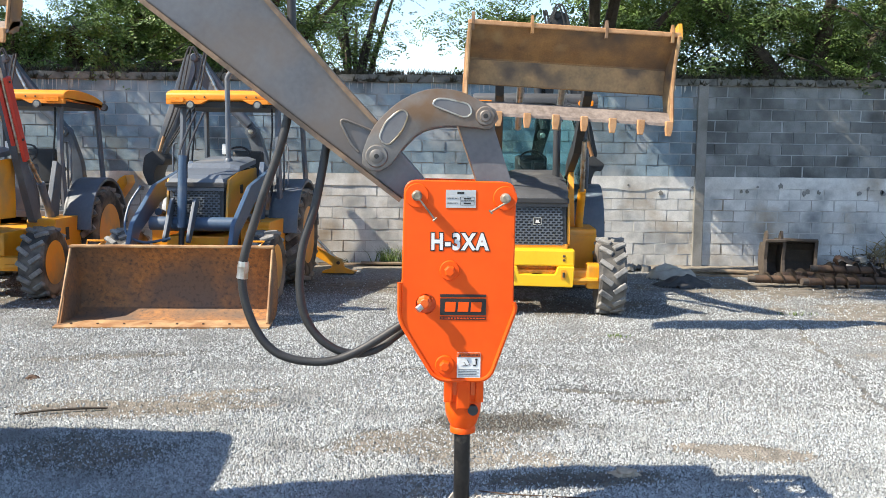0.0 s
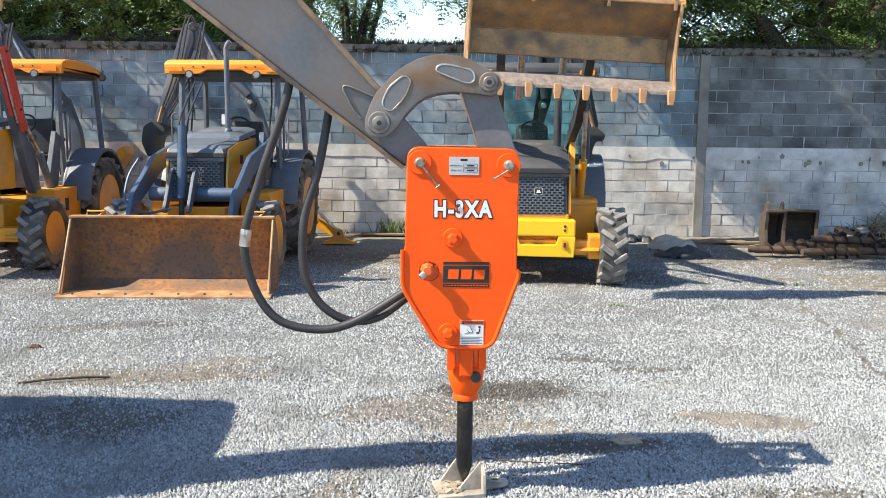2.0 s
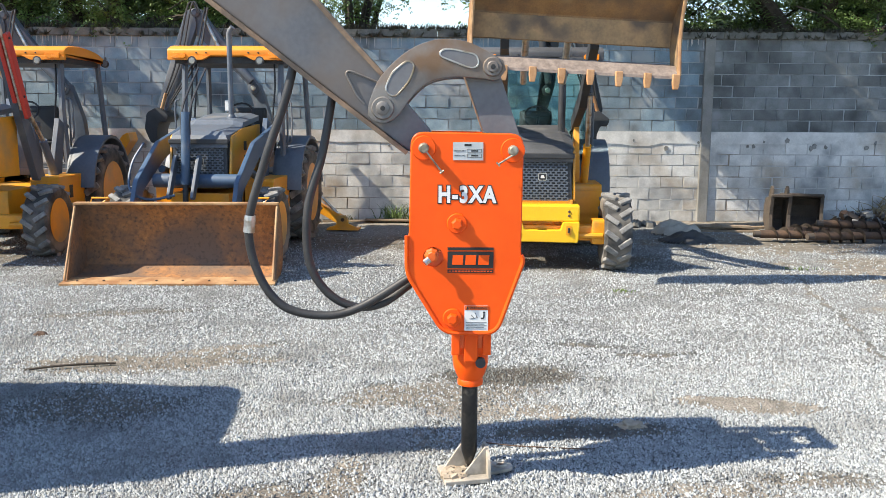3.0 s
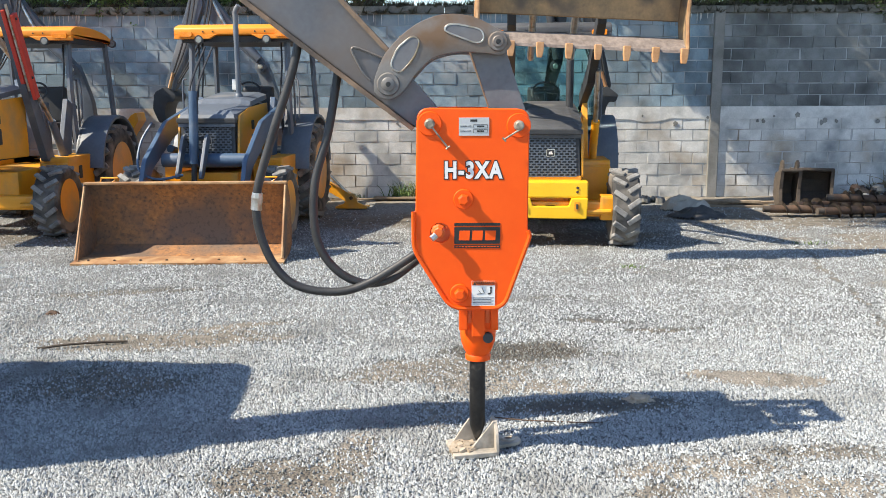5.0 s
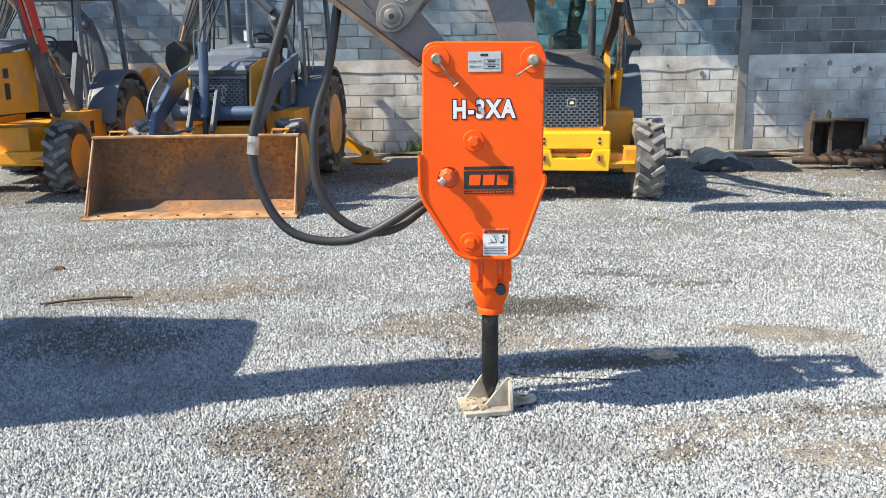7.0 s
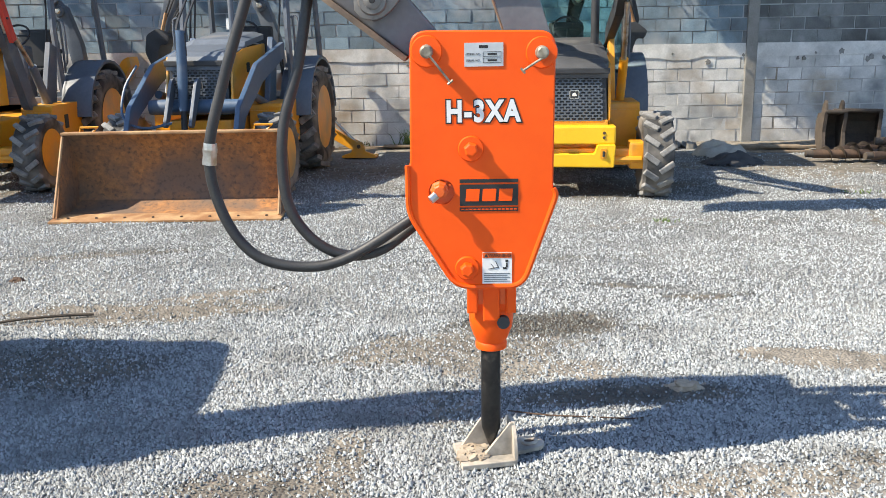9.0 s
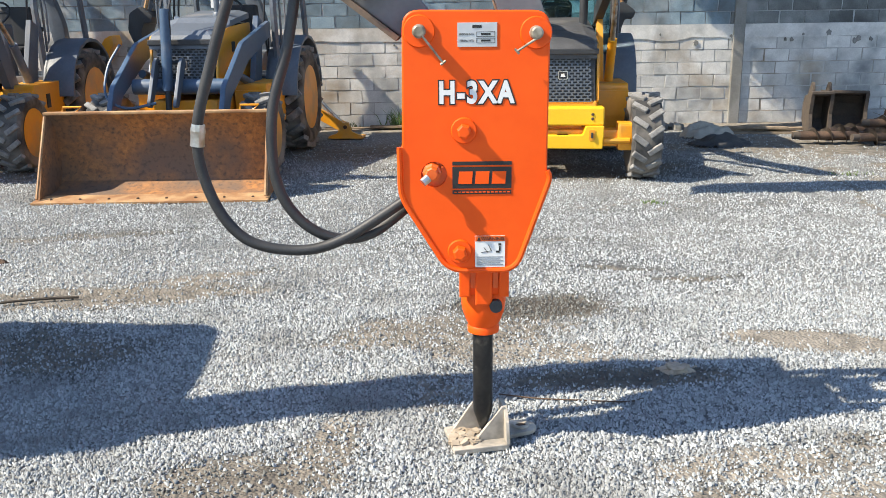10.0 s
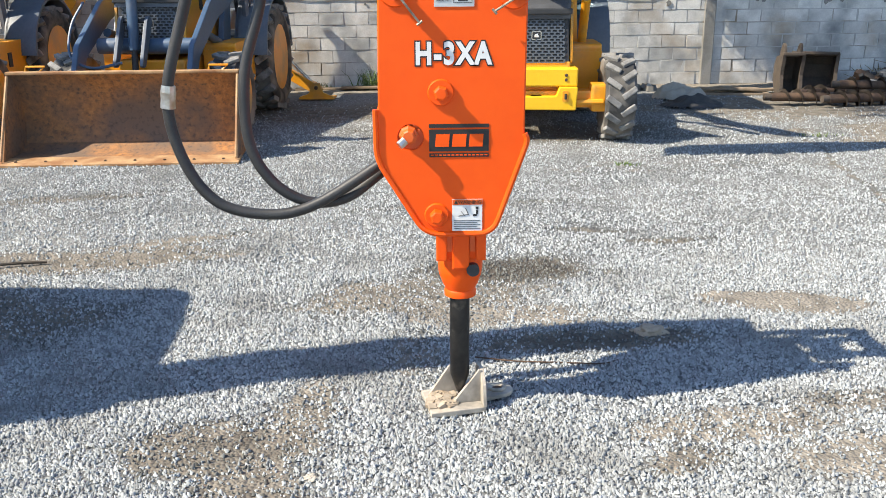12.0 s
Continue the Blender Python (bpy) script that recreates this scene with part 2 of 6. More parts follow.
def ground_material():
    """Packed gravel: pale chips with shade painted into the gaps between them, and bare earth where the dirt layer says
    so.
    """
    m = bpy.data.materials.new("gravel_ground")
    m.use_nodes = True
    n, k = m.node_tree.nodes, m.node_tree.links.new
    b = n["Principled BSDF"]
    co = n.new("ShaderNodeTexCoord").outputs["Object"]

    def tex(kind, scale, **more):
        t = n.new(kind)
        t.inputs["Scale"].default_value = scale
        for key, v in more.items():
            t.inputs[key].default_value = v
        k(co, t.inputs["Vector"])
        return t

    def mix(fac, a, c, how="MIX"):
        x = n.new("ShaderNodeMix")
        x.data_type, x.blend_type = "RGBA", how
        for s, v in ((x.inputs["Factor"], fac), (x.inputs["A"], a), (x.inputs["B"], c)):
            if isinstance(v, tuple):
                s.default_value = (*v, 1)
            elif isinstance(v, float):
                s.default_value = v
            else:
                k(v, s)
        return x.outputs["Result"]

    def span(v, a, z, lo=0.0, hi=1.0):
        r = n.new("ShaderNodeMapRange")
        for key, x in (("From Min", a), ("From Max", z), ("To Min", lo), ("To Max", hi)):
            r.inputs[key].default_value = x
        k(v, r.inputs["Value"])
        return r.outputs["Result"]

    chips = tex("ShaderNodeTexVoronoi", 55.0)
    grey = n.new("ShaderNodeSeparateColor")
    k(chips.outputs["Color"], grey.inputs["Color"])
    # dark base and darker gaps: shade between the chips, put into the colour
    stone = mix(span(grey.outputs["Red"], 0, 1), (0.052, 0.055, 0.056), (0.25, 0.263, 0.266))
    stone = mix(span(chips.outputs["Distance"], 0.35, 0.75, 0.0, 0.85), stone, (0.09, 0.09, 0.09))
    away_from_chips = n.new("ShaderNodeAttribute")
    away_from_chips.attribute_name = "packed"
    pale = mix(span(grey.outputs["Red"], 0, 1), (0.08, 0.085, 0.087), (0.255, 0.267, 0.271))
    stone = mix(away_from_chips.outputs["Fac"], stone, pale)
    broad = tex("ShaderNodeTexNoise", 0.55, Detail=6.0)
    stone = mix(span(broad.outputs["Fac"], 0.42, 0.7, 0.0, 0.4), stone, (0.32, 0.31, 0.285))
    earthn = tex("ShaderNodeTexNoise", 9.0, Detail=8.0)
    earth = mix(span(earthn.outputs["Fac"], 0.3, 0.7), (0.115, 0.101, 0.083), (0.29, 0.257, 0.21))
    layer = n.new("ShaderNodeAttribute")
    layer.attribute_name = "dirt"
    wet = n.new("ShaderNodeAttribute")
    wet.attribute_name = "wet"
    add = n.new("ShaderNodeMath")
    add.operation = "MULTIPLY_ADD"
    k(earthn.outputs["Fac"], add.inputs[0])
    add.inputs[1].default_value = 0.7
    k(layer.outputs["Fac"], add.inputs[2])
    col = mix(span(add.outputs[0], 0.62, 0.95), stone, earth)
    col = mix(wet.outputs["Fac"], col, (0.30, 0.28, 0.26), "MULTIPLY")
    k(col, b.inputs["Base Color"])
    b.inputs["Roughness"].default_value = 0.9
    bp = n.new("ShaderNodeBump")
    bp.inputs["Strength"].default_value, bp.inputs["Distance"].default_value, bp.invert = 0.9, 0.012, True
    k(chips.outputs["Distance"], bp.inputs["Height"])
    k(bp.outputs["Normal"], b.inputs["Normal"])
    return m


GROUND = ground_material()


# ---- building helpers ----
from mathutils.geometry import tessellate_polygon

SHIFT = {}      # base of each thing that is laid out in the yard's own coordinates


def based(parent, ob):
    if parent:
        ob.parent = parent
        if parent.name in SHIFT:
            SHIFT[ob.name] = SHIFT[parent.name]
            ob.data.transform(Matrix.Translation(-SHIFT[parent.name]))
    return ob


def part(name, bm, material, parent=None, label="", smooth=False):
    """Links a bmesh as one mesh object under a thing or under a part."""
    me = bpy.data.meshes.new(name)
    bm.normal_update()
    bm.to_mesh(me)
    bm.free()
    me.materials.append(material)
    if smooth:
        me.polygons.foreach_set("use_smooth", [True] * len(me.polygons))
        me.set_sharp_from_angle(angle=radians(38))
    return tagged(based(parent, new(name, me)), label)


def empty(name, m, label, category, group="", kind=""):
    e = new(name)
    e.empty_display_size = 0.2
    e.matrix_basis = m
    return tagged(e, label, category, group, kind)


def thing(name, base, label, category, group=""):
    """An Empty at base for a thing whose parts are laid out in the yard's coordinates."""
    e = empty(name, Matrix.Translation(base), label, category, group)
    SHIFT[e.name] = Vector(base)
    return e


def box(bm, x0, x1, y0, y1, z0, z1, bevel=0.0, m=None):
    made = bmesh.ops.create_cube(bm, size=1.0)["verts"]
    t = Matrix.Translation(((x0 + x1) / 2, (y0 + y1) / 2, (z0 + z1) / 2)) @ Matrix.Diagonal((x1 - x0, y1 - y0, z1 - z0, 1))
    bmesh.ops.transform(bm, matrix=(m or Matrix()) @ t, verts=made)
    if bevel:
        bmesh.ops.bevel(bm, geom=list({e for v in made for e in v.link_edges}), offset=bevel, segments=2, affect="EDGES", profile=0.6)
    return bm


def prism(bm, pts, axis, a, c, bevel=0.0, m=None):
    """An outline in the plane across axis ('x': y, z; 'y': x, z; 'z': x, y), thick from a to c."""
    def at(p, d):
        v = {"x": (d, p[0], p[1]), "y": (p[0], d, p[1]), "z": (p[0], p[1], d)}[axis]
        return (m @ Vector(v)) if m else v
    lo, hi = [bm.verts.new(at(p, a)) for p in pts], [bm.verts.new(at(p, c)) for p in pts]
    n = len(pts)
    faces = [bm.faces.new(lo), bm.faces.new(hi[::-1])]
    faces += [bm.faces.new((lo[i], hi[i], hi[(i + 1) % n], lo[(i + 1) % n])) for i in range(n)]
    bmesh.ops.recalc_face_normals(bm, faces=faces)
    if bevel:
        rims = list({e for f in faces[:2] for e in f.edges})
        bmesh.ops.bevel(bm, geom=rims, offset=bevel, segments=2, affect="EDGES", profile=0.6)
    return bm


def holed_plate(bm, outline, hole, a, c, chamfer):
    """A plate across y, from a to c, with a chamfered outer edge and a hole through it."""
    n = len(outline)
    area = sum(outline[i - 1][0] * outline[i][1] - outline[i][0] * outline[i - 1][1] for i in range(n))
    inset = []
    for i in range(n):
        d = (Vector(outline[(i + 1) % n]) - Vector(outline[i - 1])).normalized()
        inset.append(Vector(outline[i]) + Vector((-d.y, d.x)) * (chamfer if area > 0 else -chamfer))
    loops = [[bm.verts.new((x, y, z)) for x, z in line] for line, y in ((inset, a), (outline, a + chamfer), (outline, c), (hole, a), (hole, c))]
    for p, q in ((0, 1), (1, 2), (3, 4)):
        u, v = loops[p], loops[q]
        for i in range(len(u)):
            bm.faces.new((u[i - 1], u[i], v[i], v[i - 1]))
    for p, q in ((0, 3), (2, 4)):
        flat = loops[p] + loops[q]
        for tri in tessellate_polygon([[Vector((v.co.x, v.co.z, 0)) for v in loops[p]], [Vector((v.co.x, v.co.z, 0)) for v in loops[q]]]):
            bm.faces.new([flat[k] for k in tri])
    bmesh.ops.recalc_face_normals(bm, faces=bm.faces[:])
    return bm


def rounded(pts, r, n=5):
    """An outline with its corners rounded; r is one radius or one for each corner."""
    out = []
    for i, p in enumerate(pts):
        p, a, c = Vector(p), Vector(pts[i - 1]), Vector(pts[(i + 1) % len(pts)])
        q = r[i] if isinstance(r, (list, tuple)) else r
        if not q:
            out.append(tuple(p))
            continue
        q1, q2 = min(q, (a - p).length * 0.48), min(q, (c - p).length * 0.48)
        s, e = p + (a - p).normalized() * q1, p + (c - p).normalized() * q2
        for j in range(n + 1):
            t = j / n
            out.append(tuple(s * (1 - t) ** 2 + p * 2 * t * (1 - t) + e * t * t))
    return out


def tube(bm, pts, r, sides=10, ends=True):
    """A round bar along a line of points; r is one radius or one for each point."""
    pts = [Vector(p) for p in pts]
    rings = []
    side = None
    for i, p in enumerate(pts):
        d = (pts[min(i + 1, len(pts) - 1)] - pts[max(i - 1, 0)]).normalized()
        if side is None:
            side = d.orthogonal().normalized()
        side = (side - d * side.dot(d)).normalized()
        up = d.cross(side)
        q = r[i] if isinstance(r, (list, tuple)) else r
        rings.append([bm.verts.new(p + (side * math.cos(w) + up * math.sin(w)) * q) for w in (2 * math.pi * j / sides for j in range(sides))])
    for a, c in zip(rings, rings[1:]):
        for j in range(sides):
            bm.faces.new((a[j], a[(j + 1) % sides], c[(j + 1) % sides], c[j]))
    if ends:
        bm.faces.new(rings[0][::-1])
        bm.faces.new(rings[-1])
    return bm


def curve_points(pts, n=8):
    """A smooth line through the points."""
    p = [Vector(q) for q in pts]
    p = [p[0] * 2 - p[1], *p, p[-1] * 2 - p[-2]]
    out = []
    for i in range(1, len(p) - 2):
        for j in range(n):
            t = j / n
            out.append(0.5 * (2 * p[i] + (p[i + 1] - p[i - 1]) * t + (2 * p[i - 1] - 5 * p[i] + 4 * p[i + 1] - p[i + 2]) * t * t + (3 * p[i] - p[i - 1] - 3 * p[i + 1] + p[i + 2]) * t ** 3))
    return out + [p[-2]]


def lathe(bm, profile, axis, centre, sides=28):
    """Turns a profile of (along, radius) pairs about an axis through centre."""
    c = Vector(centre)
    ax = {"x": Vector((1, 0, 0)), "y": Vector((0, 1, 0)), "z": Vector((0, 0, 1))}[axis]
    u = ax.orthogonal().normalized()
    w = ax.cross(u)
    rings = [[bm.verts.new(c + ax * a + (u * math.cos(s) + w * math.sin(s)) * r) for s in (2 * math.pi * j / sides for j in range(sides))] for a, r in profile]
    for p, q in zip(rings, rings[1:]):
        for j in range(sides):
            bm.faces.new((p[j], p[(j + 1) % sides], q[(j + 1) % sides], q[j]))
    bm.faces.new(rings[0][::-1])
    bm.faces.new(rings[-1])
    bmesh.ops.recalc_face_normals(bm, faces=bm.faces[:])
    return bm


def B():
    return bmesh.new()


def mesh_from(name, verts, faces, material, parent=None):
    me = bpy.data.meshes.new(name)
    me.from_pydata(verts, [], faces)
    me.materials.append(material)
    return based(parent, new(name, me))


def letters(name, text, size, m, material, parent, label="", grow=0.0, width=None):
    """Raised lettering in the built-in font, as a mesh; m places its centre."""
    cu = bpy.data.curves.new(name, "FONT")
    cu.body, cu.size, cu.align_x, cu.align_y, cu.extrude, cu.offset = text, size, "CENTER", "CENTER", 0.0008, grow
    cu.space_character = 1.16 if grow else 1.0
    tmp = bpy.data.objects.new(name, cu)
    scene.collection.objects.link(tmp)
    bpy.context.view_layer.update()
    me = bpy.data.meshes.new_from_object(tmp.evaluated_get(bpy.context.evaluated_depsgraph_get()))
    wide = tmp.dimensions.x
    bpy.data.objects.remove(tmp)
    bpy.data.curves.remove(cu)
    s = width / wide if width else 1.0
    me.transform(m @ Matrix.Diagonal((s, 1, 1, 1)))
    me.materials.clear()
    me.materials.append(material)
    return tagged(based(parent, new(name, me)), label)


# ---- ground ----
# bare patches: x, y, half length, half depth, turn, amount, wetness
# at (-2.45, 6.28) wetness also darkens the mud for the shadow on it
PATCHES = [(0.15, 5.55, 0.62, 0.22, 0.1, 0.85, 0.3), (0.62, 5.98, 0.44, 0.18, 0.0, 0.88, 1.0), (0.45, 5.25, 0.5, 0.16, 0.0, 0.75, 0.0), (-0.78, 3.86, 0.30, 0.17, 0.05, 1.0, 0.5), (-0.47, 4.28, 0.09, 0.17, -0.3, 0.85, 0.15), (-0.60, 3.50, 0.17, 0.26, 0.2, 0.95, 0.3), (-0.50, 4.05, 0.12, 0.2, 0.0, 0.75, 0.2),
           (0.82, 4.86, 0.42, 0.10, 0.08, 1.0, 0.8), (2.15, 5.36, 0.45, 0.11, -0.15, 1.0, 0.0), (1.35, 3.98, 0.42, 0.12, 0.1, 0.72, 0.1), (1.05, 3.72, 0.13, 0.06, 0.4, 0.95, 0.4), (1.75, 3.7, 0.35, 0.14, 0.1, 0.85, 0.0), (-3.0, 8.0, 0.6, 0.12, 0.2, 0.5, 0.35), (1.7, 6.6, 0.3, 0.05, 0.0, 0.7, 0.55), (5.9, 10.3, 1.1, 0.5, 0.1, 0.75, 0.1), (6.3, 9.0, 1.2, 0.4, 0.0, 0.6, 0.0), (4.6, 8.3, 0.5, 0.15, 0.3, 0.45, 0.0), (1.15, 6.9, 0.25, 0.04, -0.1, 0.6, 0.5), (0.4, 7.6, 0.9, 0.06, 0.12, 0.35, 0.2), (-2.45, 6.28, 0.75, 0.17, 0.12, 1.0, 0.35),
           (-2.35, 5.3, 0.5, 0.3, 0.0, 0.6, 0.5), (6.4, 12.7, 2.4, 0.8, 0.0, 1.0, 0.35), (6.6, 11.0, 1.6, 0.4, 0.1, 0.8, 0.2), (1.3, 11.0, 1.3, 0.5, 0.0, 0.8, 0.75), (-1.2, 12.6, 1.0, 0.6, 0.1, 0.75, 0.55),
           (1.95, 4.15, 0.3, 0.08, 0.0, 0.75, 0.3), (0.0, 4.75, 0.16, 0.2, 0.0, 0.55, 0.2), (-6.0, 11.3, 1.3, 0.7, 0.0, 0.6, 0.6), (2.0, 9.0, 2.0, 0.25, 0.05, 0.3, 0.0), (-1.9, 6.65, 0.5, 0.07, 0.3, 0.7, 0.2)]


def bare(x, y):
    """How bare of stones the ground is at a place, and how wet."""
    d = w = 0.0
    wob = noise.noise((x * 2.3, y * 2.3, 0.5)) * 0.55 + noise.noise((x * 7, y * 7, 3.0)) * 0.3
    for px, py, a, c, turn, amount, wet in PATCHES:
        u, v = x - px, y - py
        if abs(u) > a * 2 and abs(v) > a * 2:
            continue
        u, v = u * math.cos(turn) + v * math.sin(turn), v * math.cos(turn) - u * math.sin(turn)
        e = math.hypot(u / a, v / c)
        f = min(1.0, max(0.0, 1.75 - e + wob * 1.2))
        d, w = max(d, f * amount), max(w, f * wet)
    crack = abs(x - (3.56 + (y - 6.5) * 0.21 + 0.12 * noise.noise((y * 1.7, 0, 9)))) if 5.5 < y < 11.5 else 9
    if crack < 0.035 and noise.noise((y * 3, 1, 1)) > -0.25:
        d, w = max(d, 0.55), max(w, 0.35)
    if y > 14.0:
        d = max(d, min(0.85, (y - 14.0) * 0.8))
    return d, w


def ground_height(x, y):
    return 0.016 * noise.noise((x * 0.9, y * 0.9, 2.0)) + 0.013 * noise.noise((x * 2.7, y * 2.7, 5.0)) + 0.006 * noise.noise((x * 7.0, y * 7.0, 1.0))


def strewn(x, y):
    """How thickly loose chips lie: 1 in the open yard, thinning out past it."""
    u = abs(x) / (0.52 * y + 0.75) if y > 0 else 9.0
    return max(0.0, min(1.0, (1.0 - u) / 0.14)) * max(0.0, min(1.0, (y - 2.2) / 0.9)) * max(0.0, min(1.0, (14.2 - y) / 2.0))


def build_ground():
    xs = sorted({*[round(-9 + 0.08 * i, 3) for i in range(232)], -3000, -400, -90, -40, -20, -13, 14, 20, 40, 90, 400, 3000})
    ys = sorted({*[round(1.5 + 0.08 * i, 3) for i in range(174)], -3000, -400, -90, -30, -10, -3, 0, 20, 30, 60, 200, 900, 3000})
    inside = lambda x, y: -9 <= x <= 9.5 and 1.5 <= y <= 15.4
    verts = [(x, y, ground_height(x, y) if inside(x, y) else 0.0) for y in ys for x in xs]
    w = len(xs)
    faces = [(j * w + i, j * w + i + 1, (j + 1) * w + i + 1, (j + 1) * w + i) for j in range(len(ys) - 1) for i in range(w - 1)]
    ob = mesh_from("ground", verts, faces, GROUND)
    both = [bare(x, y) if inside(x, y) else (0.0, 0.0) for x, y, _ in verts]
    for name, i in (("dirt", 0), ("wet", 1)):
        ob.data.attributes.new(name, "FLOAT", "POINT").data.foreach_set("value", [b[i] for b in both])
    ob.data.attributes.new("packed", "FLOAT", "POINT").data.foreach_set("value", [1 - strewn(x, y) for x, y, _ in verts])
    ob.data.polygons.foreach_set("use_smooth", [True] * len(ob.data.polygons))
    return tagged(ob, "pale grey gravel yard with bare muddy patches", "ground", kind="structure")


def build_gravel(name, x0, x1, y0, y1, count, small, large, seed):
    """Angular chips strewn over a stretch of the yard, one joined mesh."""
    rng = np.random.default_rng(seed)
    # a chip: four corners on the ground and a short ridge on top
    chip = np.array([(-1, -1, -0.6), (1, -1, -0.6), (1, 1, -0.6), (-1, 1, -0.6), (-0.5, 0.1, 1), (0.5, -0.1, 1)], float) * 0.5
    loops = np.array([0, 1, 5, 4, 2, 3, 4, 5, 1, 2, 5, 3, 0, 4])
    starts, totals = np.array([0, 4, 8, 11]), np.array([4, 4, 3, 3])
    # the strip widens with distance, as far as the yard is seen
    y = y0 + (y1 - y0) * rng.random(count) ** 1.15
    x = (x0 + (x1 - x0) * rng.random(count)) * (0.52 * y + 0.75)
    state = np.array([bare(a, b) for a, b in zip(x, y)])
    # damp patches keep more of their stones than the dry bare ones
    keep = rng.random(count) > state[:, 0] * (0.97 - 0.35 * state[:, 1])
    keep &= rng.random(count) < np.array([strewn(a, b) for a, b in zip(x, y)])
    x, y, damp = x[keep], y[keep], (rng.random(count) < state[:, 1] * 1.1)[keep]
    n = len(x)
    z = np.array([ground_height(a, b) for a, b in zip(x, y)])
    size = small + (large - small) * rng.random((n, 1)) ** 2.2
    dims = size * (0.6 + 0.6 * rng.random((n, 3)))
    dims[:, 2] *= 1.5
    v = chip[None] * dims[:, None] * (0.62 + 0.6 * rng.random((n, 6, 3)))
    a = rng.random((n, 3)) * 2 * np.pi
    a[:, :2] *= 0.10
    for axis in (0, 1, 2):
        i, j = [(1, 2), (0, 2), (0, 1)][axis]
        c, s = np.cos(a[:, axis])[:, None], np.sin(a[:, axis])[:, None]
        p, q = v[:, :, i].copy(), v[:, :, j].copy()
        v[:, :, i], v[:, :, j] = p * c - q * s, p * s + q * c
    v += np.stack([x, y, z + dims[:, 2] * 0.3], 1)[:, None]
    me = bpy.data.meshes.new(name)
    me.vertices.add(n * 6)
    me.vertices.foreach_set("co", v.reshape(-1))
    me.loops.add(n * 14)
    me.loops.foreach_set("vertex_index", (loops[None] + (np.arange(n) * 6)[:, None]).reshape(-1))
    me.polygons.add(n * 4)
    me.polygons.foreach_set("loop_start", (starts[None] + (np.arange(n) * 14)[:, None]).reshape(-1))
    me.update(calc_edges=True)
    me.materials.append(STONE)
    me.materials.append(DAMP_STONE)
    me.polygons.foreach_set("material_index", np.repeat(damp.astype(np.int32), 4))
    ob = new(name, me)
    return tagged(ob, "loose pale grey crushed stone chips", "gravel", kind="stuff")


build_ground()
build_gravel("gravel", -1, 1, 2.2, 6.2, 205000, 0.007, 0.017, 3)
build_gravel("gravel", -1, 1, 6.2, 14.2, 115000, 0.0095, 0.019, 4)


# ---- the block wall ----
WALL_Y, COURSE, LONG = 15.4, 0.2, 0.4


